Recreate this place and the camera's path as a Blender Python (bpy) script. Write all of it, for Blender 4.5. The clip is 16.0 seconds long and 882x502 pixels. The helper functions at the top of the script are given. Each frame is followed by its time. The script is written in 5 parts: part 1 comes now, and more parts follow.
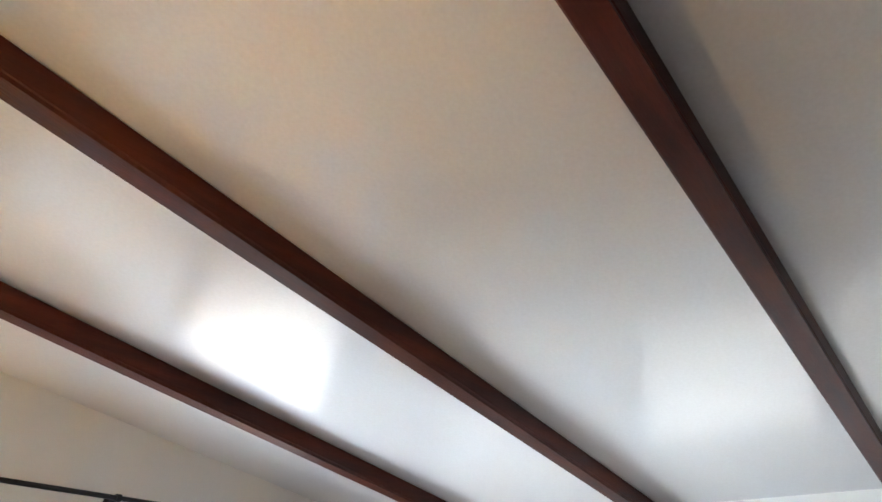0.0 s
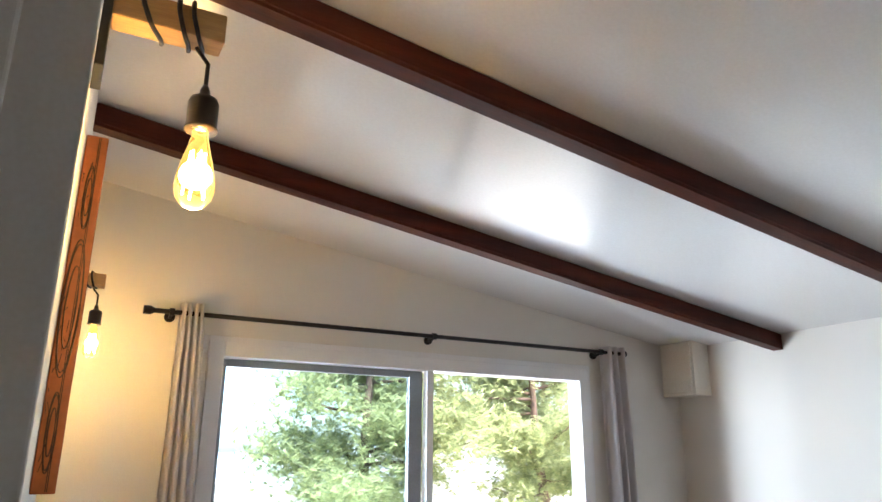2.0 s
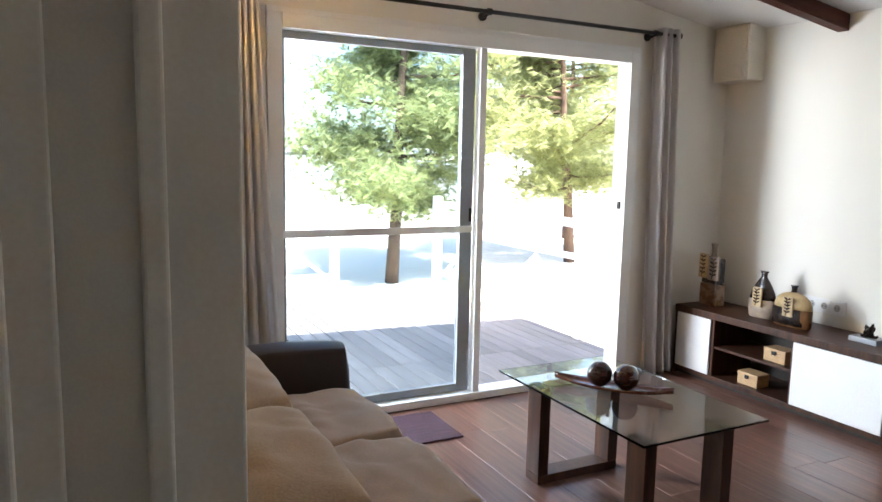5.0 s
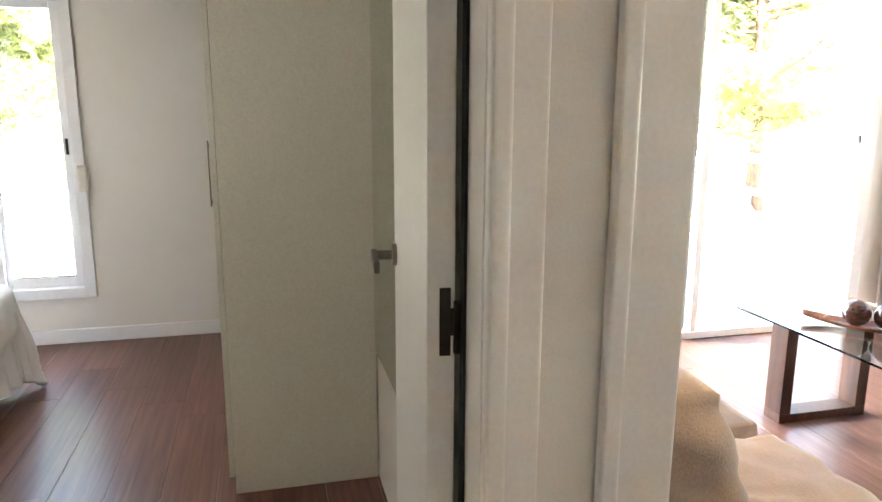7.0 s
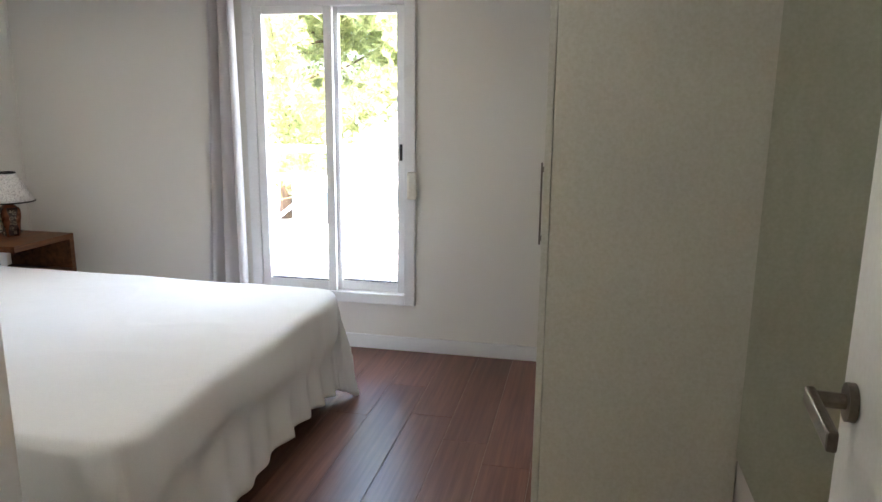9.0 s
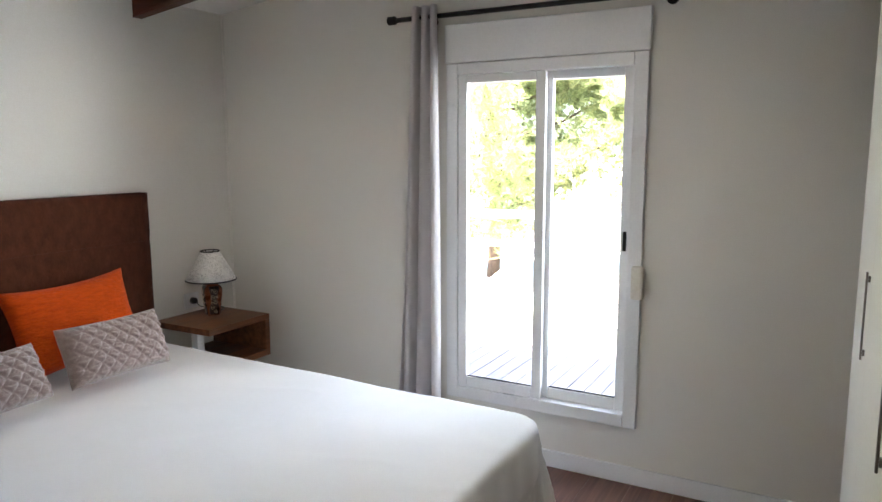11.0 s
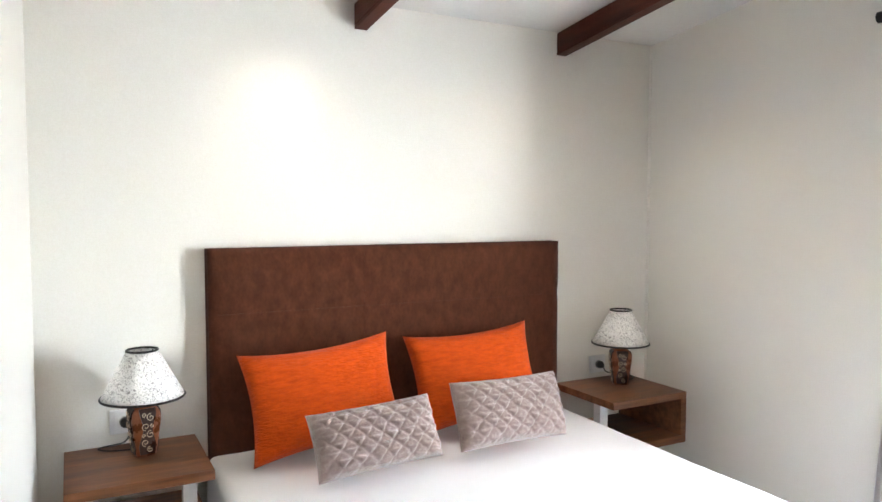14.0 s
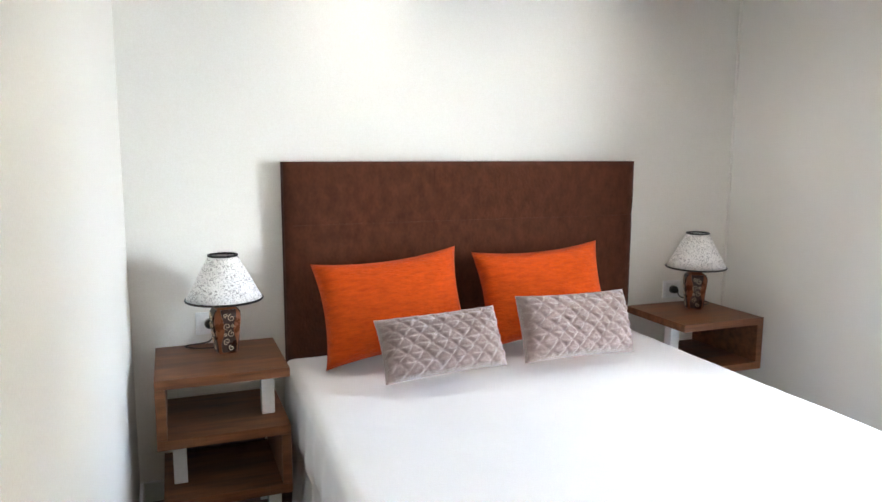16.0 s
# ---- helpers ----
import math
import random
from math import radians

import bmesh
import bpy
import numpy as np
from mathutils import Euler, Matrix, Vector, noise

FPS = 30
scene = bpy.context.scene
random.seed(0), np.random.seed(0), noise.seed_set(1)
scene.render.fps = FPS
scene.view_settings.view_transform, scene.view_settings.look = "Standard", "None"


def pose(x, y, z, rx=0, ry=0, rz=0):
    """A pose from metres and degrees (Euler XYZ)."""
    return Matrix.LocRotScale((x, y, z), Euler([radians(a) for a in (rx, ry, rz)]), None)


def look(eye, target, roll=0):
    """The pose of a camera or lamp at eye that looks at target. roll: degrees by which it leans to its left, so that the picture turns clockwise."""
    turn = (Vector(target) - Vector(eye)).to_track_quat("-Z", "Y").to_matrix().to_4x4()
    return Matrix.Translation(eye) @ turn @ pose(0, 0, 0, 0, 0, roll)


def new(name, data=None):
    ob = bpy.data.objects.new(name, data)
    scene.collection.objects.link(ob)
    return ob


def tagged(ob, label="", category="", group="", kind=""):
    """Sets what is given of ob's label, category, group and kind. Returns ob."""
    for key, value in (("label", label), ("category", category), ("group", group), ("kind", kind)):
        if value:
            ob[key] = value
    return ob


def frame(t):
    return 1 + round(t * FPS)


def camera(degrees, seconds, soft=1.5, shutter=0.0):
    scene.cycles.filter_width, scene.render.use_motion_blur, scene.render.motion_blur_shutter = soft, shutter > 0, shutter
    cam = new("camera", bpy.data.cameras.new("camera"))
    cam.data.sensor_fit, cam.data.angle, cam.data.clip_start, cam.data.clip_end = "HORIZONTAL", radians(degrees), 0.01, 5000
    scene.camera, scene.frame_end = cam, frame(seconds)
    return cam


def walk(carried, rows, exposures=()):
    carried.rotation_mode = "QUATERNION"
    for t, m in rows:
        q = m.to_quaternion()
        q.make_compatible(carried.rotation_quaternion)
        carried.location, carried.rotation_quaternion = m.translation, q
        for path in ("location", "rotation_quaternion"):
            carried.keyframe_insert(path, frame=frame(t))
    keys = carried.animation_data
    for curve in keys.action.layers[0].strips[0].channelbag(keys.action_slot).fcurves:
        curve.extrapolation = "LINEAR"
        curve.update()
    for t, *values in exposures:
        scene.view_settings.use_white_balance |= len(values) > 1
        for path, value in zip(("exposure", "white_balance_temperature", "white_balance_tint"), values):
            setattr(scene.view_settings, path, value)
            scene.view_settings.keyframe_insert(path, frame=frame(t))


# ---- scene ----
cam = camera(64.4, 16.0)
PATH = [
    (0, pose(0.190, -0.312, 1.753, 118.48, -1.00, -52.70)),
    (0.5, pose(0.120, -0.318, 1.742, 117.18, -0.46, -46.10)),
    (1, pose(0.147, -0.469, 1.692, 115.15, -0.19, -35.83)),
    (1.5, pose(0.156, -0.518, 1.652, 110.80, -0.37, -30.91)),
    (2, pose(0.172, -0.522, 1.617, 106.36, -0.34, -28.20)),
    (2.5, pose(0.175, -0.507, 1.577, 102.77, -0.16, -27.19)),
    (3, pose(0.172, -0.515, 1.554, 98.20, -0.53, -26.83)),
    (3.5, pose(0.156, -0.520, 1.514, 93.97, -0.34, -26.66)),
    (4, pose(0.125, -0.505, 1.491, 89.56, -0.54, -26.80)),
    (4.2, pose(0.102, -0.485, 1.485, 87.61, -0.36, -27.02)),
    (6.3, pose(-0.282, -0.485, 1.379, 79.50, -0.63, -24.07)),
    (6.5, pose(-0.327, -0.483, 1.369, 79.20, -0.31, -22.08)),
    (7, pose(-0.395, -0.420, 1.363, 78.33, -0.22, -14.03)),
    (7.4, pose(-0.422, -0.383, 1.370, 77.97, -0.10, -7.25)),
    (7.5, pose(-0.435, -0.376, 1.369, 77.91, -0.09, -6.21)),
    (8, pose(-0.455, -0.237, 1.372, 77.81, -0.48, -0.63)),
    (8.5, pose(-0.447, -0.016, 1.391, 77.83, -0.55, 4.92)),
    (9, pose(-0.461, 0.159, 1.398, 78.16, -0.58, 11.74)),
    (9.2, pose(-0.466, 0.222, 1.391, 78.26, -0.56, 13.63)),
    (11.5, pose(-0.786, 0.858, 1.564, 83.15, 0.16, 33.24)),
    (12, pose(-0.908, 0.922, 1.550, 84.21, 0.06, 37.54)),
    (12.5, pose(-1.003, 0.996, 1.557, 84.81, 0.04, 41.33)),
    (13, pose(-1.078, 1.075, 1.532, 85.74, 0.01, 47.72)),
    (13.5, pose(-1.077, 1.144, 1.510, 86.17, -0.20, 56.51)),
    (14, pose(-1.090, 1.166, 1.475, 86.69, -0.08, 62.04)),
    (14.5, pose(-1.079, 1.190, 1.443, 86.90, -0.24, 65.92)),
    (15, pose(-1.069, 1.195, 1.418, 86.12, -0.34, 67.70)),
    (15.5, pose(-1.062, 1.193, 1.396, 84.01, -0.21, 68.42)),
    (16, pose(-1.044, 1.204, 1.379, 81.76, -0.29, 68.80)),
]
EXPOSURES = [(0, 2.8, 5750, 10), (1.0, 3.1, 5700, 10), (2.0, 2.55, 5750, 10), (2.6, 2.25, 5800, 10), (3.0, 2.0, 5850, 10), (4.2, 1.95, 6000, 10),
             (6.3, 4.2, 6500, 10), (6.6, 4.3, 6500, 10), (7.0, 4.65, 6450, 10), (7.5, 4.85, 6350, 10), (8.0, 5.45, 6250, 10), (8.6, 4.9, 6200, 10), (9.2, 3.95, 6150, 10),
             (11.3, 3.9, 6150, 10), (12.6, 3.75, 6250, 10), (13.0, 4.35, 6250, 10), (13.5, 4.95, 6250, 10), (14.3, 4.9, 6150, 10), (16, 4.8, 6000, 10)]
BULB_WATTS, SPOT_WATTS, ROOM_FILL_WATTS = 0.35, 0.65, 2.3
DOOR_FILL, WINDOW_FILL, WINDOW_TOP_FILL, SIDE_FILL, RIGHT_OUT = 34.0, 7.5, 1.8, 0.4, 4.6
walk(cam, PATH, exposures=EXPOSURES)

# ---- light ----
SUN_ELEVATION, SUN_AZIMUTH = 59.0, 4.0
world = bpy.data.worlds.new("world")
scene.world = world
world.use_nodes = True
wn = world.node_tree
sky = wn.nodes.new("ShaderNodeTexSky")
sky.sky_type = "NISHITA"
sky.sun_disc = False
sky.sun_elevation = radians(SUN_ELEVATION)
sky.sun_rotation = radians(180 + SUN_AZIMUTH)
sky.dust_density = 2.0
wn.nodes["Background"].inputs["Strength"].default_value = 0.15
wn.links.new(sky.outputs["Color"], wn.nodes["Background"].inputs["Color"])


def lamp(name, kind, m, energy, colour, **settings):
    data = bpy.data.lights.new(name, kind)
    data.energy, data.color = energy, colour
    for key, value in settings.items():
        if key == "size":
            data.size = value
        elif key == "size_y":
            data.shape = "RECTANGLE"
            data.size_y = value
        elif key == "radius":
            data.shadow_soft_size = value
        elif key == "angle":
            data.angle = value
        elif key == "spot":
            data.spot_size, data.spot_blend = value
    ob = new(name, data)
    ob.matrix_world = m
    return ob


sun_way = Vector((math.sin(radians(SUN_AZIMUTH)), math.cos(radians(SUN_AZIMUTH)), -math.tan(radians(SUN_ELEVATION)))).normalized()
lamp("sun", "SUN", look((0, 0, 20), Vector((0, 0, 20)) + sun_way), 5.0, (1.0, 0.95, 0.86), angle=radians(0.5))

# daylight fill added beside and above both front openings and outside the side window
lamp("door_fill", "AREA", look((0.30, 4.35, 1.35), (2.5, 1.4, 1.0)), DOOR_FILL, (0.93, 0.97, 1.0), size=0.9, size_y=2.0)
lamp("window_fill", "AREA", look((-0.60, 4.95, 1.3), (-2.75, 2.2, 0.9)), WINDOW_FILL, (0.93, 0.97, 1.0), size=1.5, size_y=2.0)
lamp("window_top_fill", "AREA", look((-1.87, 4.9, 2.45), (-2.2, 2.2, 0.9)), WINDOW_TOP_FILL, (0.93, 0.97, 1.0), size=1.8, size_y=0.6)
lamp("side_window_fill", "AREA", look((RIGHT_OUT, 0.28, 1.5), (0.0, 0.28, 1.2)), SIDE_FILL, (0.93, 0.97, 1.0), size=1.9, size_y=1.0)

# ---- materials ----


def material(name, colour, rough=0.6, metal=0.0, dark=None, scale=6.0, stretch=(1, 1, 1), mix=0.5, fine=60.0, bump=0.05, per_piece=0.0,
             coat=0.0, spec=0.5, sheen=0.0, rough_var=0.08, bump_scale=None, grain=0.25):
    """A surface with colour varied at two scales, roughness variation and fine relief."""
    mt = bpy.data.materials.new(name)
    mt.use_nodes = True
    nt = mt.node_tree
    bs = nt.nodes["Principled BSDF"]
    tc = nt.nodes.new("ShaderNodeTexCoord")
    mp = nt.nodes.new("ShaderNodeMapping")
    mp.inputs["Scale"].default_value = stretch
    nt.links.new(tc.outputs["Object"], mp.inputs["Vector"])
    big = nt.nodes.new("ShaderNodeTexNoise")
    big.inputs["Scale"].default_value = scale
    big.inputs["Detail"].default_value = 6
    small = nt.nodes.new("ShaderNodeTexNoise")
    small.inputs["Scale"].default_value = fine
    small.inputs["Detail"].default_value = 4
    vec = mp.outputs["Vector"]
    info = None
    if per_piece:
        info = nt.nodes.new("ShaderNodeObjectInfo")
        add = nt.nodes.new("ShaderNodeVectorMath")
        add.operation = "MULTIPLY_ADD"
        nt.links.new(info.outputs["Random"], add.inputs[0])
        add.inputs[1].default_value = (37.0, 19.0, 11.0)
        nt.links.new(vec, add.inputs[2])
        vec = add.outputs[0]
    nt.links.new(vec, big.inputs["Vector"])
    nt.links.new(vec, small.inputs["Vector"])
    c1 = colour
    c2 = dark or tuple(c * 0.86 for c in colour)
    ramp = nt.nodes.new("ShaderNodeValToRGB")
    ramp.color_ramp.elements[0].position, ramp.color_ramp.elements[1].position = 0.5 - mix / 2, 0.5 + mix / 2
    ramp.color_ramp.elements[0].color, ramp.color_ramp.elements[1].color = (*c2, 1), (*c1, 1)
    nt.links.new(big.outputs["Fac"], ramp.inputs["Fac"])
    fine_mix = nt.nodes.new("ShaderNodeMix")
    fine_mix.data_type, fine_mix.blend_type = "RGBA", "OVERLAY"
    fine_mix.inputs["Factor"].default_value = grain
    nt.links.new(ramp.outputs["Color"], fine_mix.inputs["A"])
    nt.links.new(small.outputs["Fac"], fine_mix.inputs["B"])
    out = fine_mix.outputs["Result"]
    if per_piece:
        hsv = nt.nodes.new("ShaderNodeHueSaturation")
        mr = nt.nodes.new("ShaderNodeMapRange")
        mr.inputs["To Min"].default_value, mr.inputs["To Max"].default_value = 1 - per_piece, 1 + per_piece
        nt.links.new(info.outputs["Random"], mr.inputs["Value"])
        nt.links.new(mr.outputs["Result"], hsv.inputs["Value"])
        nt.links.new(out, hsv.inputs["Color"])
        out = hsv.outputs["Color"]
    nt.links.new(out, bs.inputs["Base Color"])
    rr = nt.nodes.new("ShaderNodeMapRange")
    rr.inputs["To Min"].default_value, rr.inputs["To Max"].default_value = max(0.0, rough - rough_var), min(1.0, rough + rough_var)
    nt.links.new(big.outputs["Fac"], rr.inputs["Value"])
    nt.links.new(rr.outputs["Result"], bs.inputs["Roughness"])
    bs.inputs["Metallic"].default_value = metal
    bs.inputs["Specular IOR Level"].default_value = spec
    if coat:
        bs.inputs["Coat Weight"].default_value, bs.inputs["Coat Roughness"].default_value = coat, 0.15
    if sheen:
        bs.inputs["Sheen Weight"].default_value = sheen
    if bump:
        bp = nt.nodes.new("ShaderNodeBump")
        bp.inputs["Strength"].default_value, bp.inputs["Distance"].default_value = bump, 0.01
        if bump_scale:
            bn = nt.nodes.new("ShaderNodeTexNoise")
            bn.inputs["Scale"].default_value = bump_scale
            nt.links.new(vec, bn.inputs["Vector"])
            nt.links.new(bn.outputs["Fac"], bp.inputs["Height"])
        else:
            nt.links.new(small.outputs["Fac"], bp.inputs["Height"])
        nt.links.new(bp.outputs["Normal"], bs.inputs["Normal"])
    return mt


def emitter(name, colour, strength):
    mt = bpy.data.materials.new(name)
    mt.use_nodes = True
    bs = mt.node_tree.nodes["Principled BSDF"]
    bs.inputs["Base Color"].default_value = (*colour, 1)
    bs.inputs["Emission Color"].default_value = (*colour, 1)
    bs.inputs["Emission Strength"].default_value = strength
    return mt


def glass(name, colour, rough=0.0, ior=1.45):
    mt = bpy.data.materials.new(name)
    mt.use_nodes = True
    bs = mt.node_tree.nodes["Principled BSDF"]
    bs.inputs["Base Color"].default_value = (*colour, 1)
    bs.inputs["Transmission Weight"].default_value = 1.0
    bs.inputs["Roughness"].default_value = rough
    bs.inputs["IOR"].default_value = ior
    return mt


WALL = material("wall_paint", (0.77, 0.745, 0.69), 0.55, dark=(0.73, 0.705, 0.65), scale=1.2, mix=0.8, fine=220, bump=0.03, spec=0.3)
CEILING = material("ceiling_panel", (0.80, 0.785, 0.76), 0.19, dark=(0.77, 0.755, 0.73), scale=0.8, mix=0.8, fine=90, bump=0.0, spec=0.8, rough_var=0.03)
TRIM = material("white_trim", (0.80, 0.765, 0.71), 0.38, dark=(0.77, 0.735, 0.68), scale=3, fine=120, bump=0.02)
PVC = material("white_pvc", (0.80, 0.80, 0.80), 0.3, dark=(0.77, 0.77, 0.77), scale=3, fine=120, bump=0.01)
BEAM = material("stained_beam", (0.098, 0.021, 0.008), 0.5, dark=(0.026, 0.005, 0.003), scale=3.0, stretch=(0.6, 6, 6), mix=0.55, fine=28, bump=0.12, spec=0.18)
FLOOR = material("floor_plank", (0.180, 0.087, 0.061), 0.30, dark=(0.075, 0.031, 0.021), scale=2.0, stretch=(24, 0.8, 3), mix=0.5, grain=0.32, fine=7, bump=0.04, per_piece=0.16, rough_var=0.03, spec=0.4)
SUBFLOOR = material("subfloor", (0.03, 0.018, 0.012), 0.8)
WALNUT = material("walnut_laminate", (0.085, 0.034, 0.018), 0.42, dark=(0.024, 0.009, 0.005), scale=3, stretch=(9, 9, 1.0), mix=0.45, fine=30, bump=0.05, spec=0.25)
NIGHTWOOD = material("night_wood", (0.215, 0.088, 0.038), 0.42, dark=(0.07, 0.025, 0.010), scale=4.0, stretch=(9, 0.8, 10), mix=0.45, fine=24, bump=0.05, grain=0.4, spec=0.3)
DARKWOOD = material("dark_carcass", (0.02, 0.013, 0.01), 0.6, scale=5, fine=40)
PINE = material("pine_block", (0.62, 0.38, 0.16), 0.5, dark=(0.48, 0.27, 0.10), scale=6, stretch=(1.0, 9, 9), fine=50, bump=0.08)
BLACK = material("black_metal", (0.012, 0.011, 0.011), 0.4, metal=0.3, scale=20, fine=120, bump=0.02)
BAKELITE = material("black_holder", (0.02, 0.014, 0.012), 0.3, scale=20, fine=90, bump=0.01)
STEEL = material("brushed_steel", (0.22, 0.195, 0.17), 0.32, metal=1.0, scale=12, fine=140, bump=0.02)
BRONZE = material("bronze_hinge", (0.045, 0.036, 0.030), 0.45, metal=0.7, scale=14, fine=120, bump=0.02)
ALU = material("grey_aluminium", (0.27, 0.28, 0.30), 0.42, metal=0.35, scale=10, fine=150, bump=0.01)
SEAL_AND_GAP = material("dark_seal_and_gap", (0.02, 0.02, 0.022), 0.7, scale=20, fine=90)
CURTAIN = material("curtain_cloth", (0.80, 0.775, 0.77), 0.85, dark=(0.75, 0.725, 0.72), scale=5, stretch=(1, 1, 0.3), fine=420, bump=0.05, sheen=0.2, spec=0.2)
SOFA = material("suede_sofa", (0.33, 0.24, 0.175), 0.85, dark=(0.25, 0.18, 0.13), scale=7, fine=180, bump=0.15, sheen=0.3, spec=0.2)
SOFA_DARK = material("dark_sofa_leather", (0.026, 0.014, 0.011), 0.5, dark=(0.016, 0.009, 0.007), scale=9, fine=160, bump=0.12)
SHEET = material("white_bedcover", (0.80, 0.79, 0.78), 0.9, dark=(0.75, 0.74, 0.73), scale=3, fine=320, bump=0.12, sheen=0.2, spec=0.2)
SUEDE = material("brown_suede", (0.088, 0.029, 0.015), 0.85, dark=(0.052, 0.016, 0.0085), scale=24, stretch=(1, 1, 0.7), mix=0.45, fine=90, bump=0.3, sheen=0.03, spec=0.08)
ORANGE = material("orange_chenille", (0.60, 0.076, 0.004), 0.85, dark=(0.43, 0.046, 0.003), scale=26, stretch=(0.7, 0.7, 2.6), mix=0.5, fine=75, bump=0.9, sheen=0.05, spec=0.1)
TAUPE = material("taupe_fur", (0.335, 0.255, 0.235), 0.95, dark=(0.21, 0.152, 0.136), scale=38, mix=0.6, fine=240, bump=0.6, sheen=0.5, spec=0.1)
WARDROBE = material("wardrobe_laminate", (0.66, 0.64, 0.56), 0.42, dark=(0.63, 0.61, 0.53), scale=1.5, fine=120, bump=0.01)
LEAF = material("door_leaf_paint", (0.78, 0.765, 0.73), 0.36, dark=(0.75, 0.735, 0.70), scale=2, fine=120, bump=0.01)
WHITE_GLOSS = material("white_gloss_front", (0.80, 0.80, 0.81), 0.22, dark=(0.78, 0.78, 0.79), scale=2, fine=100, bump=0.0)
PLASTIC = material("white_plastic", (0.78, 0.77, 0.75), 0.35, dark=(0.75, 0.74, 0.72), scale=10, fine=90, bump=0.0)
RECESS_SHADE = material("socket_recess_shade", (0.42, 0.41, 0.39), 0.4, scale=10, fine=90, bump=0.0)
CREAM = material("cream_plastic", (0.72, 0.68, 0.59), 0.4, dark=(0.69, 0.65, 0.56), scale=6, fine=90, bump=0.02)
BOXWOOD = material("light_box_wood", (0.60, 0.40, 0.22), 0.5, dark=(0.47, 0.30, 0.15), scale=7, stretch=(2, 8, 8), fine=60, bump=0.05)
BALLWOOD = material("polished_dark_wood", (0.05, 0.016, 0.011), 0.15, dark=(0.025, 0.008, 0.006), scale=8, stretch=(3, 3, 9), fine=40, bump=0.02, coat=0.4)
TRAYWOOD = material("red_brown_tray", (0.16, 0.05, 0.026), 0.25, dark=(0.08, 0.024, 0.013), scale=7, stretch=(3, 9, 3), fine=40, bump=0.03, coat=0.3)
CERAMIC_DARK = material("dark_glaze", (0.035, 0.024, 0.02), 0.22, dark=(0.015, 0.011, 0.01), scale=30, mix=0.4, fine=90, bump=0.1)
CERAMIC_CREAM = material("cream_glaze", (0.50, 0.36, 0.18), 0.35, dark=(0.36, 0.25, 0.12), scale=24, fine=90, bump=0.1)
CERAMIC_AMBER = material("amber_glaze", (0.17, 0.08, 0.03), 0.28, dark=(0.08, 0.036, 0.014), scale=18, fine=70, bump=0.08)
CERAMIC_TAUPE = material("taupe_glaze", (0.36, 0.28, 0.22), 0.35, dark=(0.24, 0.18, 0.14), scale=24, fine=90, bump=0.1)
LAMP_BASE = material("lamp_lacquer", (0.045, 0.017, 0.012), 0.28, dark=(0.02, 0.008, 0.006), scale=14, fine=80, bump=0.06)
LAMP_COPPER = material("lamp_copper_side", (0.30, 0.105, 0.04), 0.28, dark=(0.17, 0.05, 0.02), scale=14, fine=80, bump=0.05, metal=0.4)
SCROLL = material("scroll_paint", (0.70, 0.58, 0.42), 0.5, scale=30, fine=90)
MAPART = material("map_canvas", (0.30, 0.095, 0.025), 0.6, dark=(0.15, 0.042, 0.012), scale=5, mix=0.6, fine=60, bump=0.08)
MAPLINE = material("map_ink", (0.035, 0.014, 0.008), 0.7, scale=20, fine=90)
DECK = material("deck_board", (0.24, 0.205, 0.19), 0.7, dark=(0.16, 0.135, 0.125), scale=3, stretch=(7, 0.8, 4), mix=0.55, fine=40, bump=0.2, per_piece=0.2)
DECK_GAP = material("deck_underside", (0.06, 0.05, 0.045), 0.9)
RAIL = material("white_rail_paint", (0.80, 0.79, 0.77), 0.5, scale=5, fine=80, bump=0.05)
SOIL = material("dry_ground", (0.62, 0.57, 0.48), 0.95, dark=(0.48, 0.43, 0.34), scale=0.5, mix=0.6, fine=9, bump=0.4)
BARK = material("pine_bark", (0.14, 0.085, 0.055), 0.9, dark=(0.06, 0.036, 0.025), scale=9, stretch=(3, 3, 0.7), mix=0.5, fine=40, bump=0.6)
RENDERED = material("white_render", (0.72, 0.69, 0.64), 0.8, dark=(0.64, 0.61, 0.56), scale=1, fine=20, bump=0.1)
ROOF = material("grey_roof_sheet", (0.42, 0.42, 0.43), 0.6, dark=(0.34, 0.34, 0.35), scale=1, fine=20, bump=0.1)
# distance haze is mixed straight into the blue-grey hill colour
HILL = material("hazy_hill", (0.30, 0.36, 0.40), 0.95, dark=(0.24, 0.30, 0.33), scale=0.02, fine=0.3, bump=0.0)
BULB_GLASS = glass("amber_glass", (1.0, 0.74, 0.30), 0.02, 1.2)
BULB_GLASS.node_tree.nodes["Principled BSDF"].inputs["Emission Color"].default_value = (1.0, 0.52, 0.08, 1)
BULB_GLASS.node_tree.nodes["Principled BSDF"].inputs["Emission Strength"].default_value = 0.10
FILAMENT = emitter("filament", (1.0, 0.55, 0.14), 120.0)
PANE = glass("window_glass", (0.97, 0.99, 0.99), 0.0, 1.02)
PANE_TINT = glass("bluish_glass", (0.70, 0.83, 0.90), 0.0, 1.10)
# dark tint added to dim the side window's reflection on the ceiling
SIDE_GLASS = glass("dimming_grey_glass", (0.34, 0.36, 0.38), 0.0, 1.10)
TABLE_GLASS = glass("table_glass", (0.80, 0.90, 0.87), 0.0, 1.5)
# silver is darkened to stand in for a dim room in the reflection
MIRROR = material("mirror_dimmed", (0.66, 0.70, 0.62), 0.02, metal=1.0, dark=(0.65, 0.69, 0.61), scale=1, fine=10, bump=0.0, rough_var=0.0)
SPOT_LENS = emitter("spot_lens", (1.0, 0.85, 0.6), 3.0)


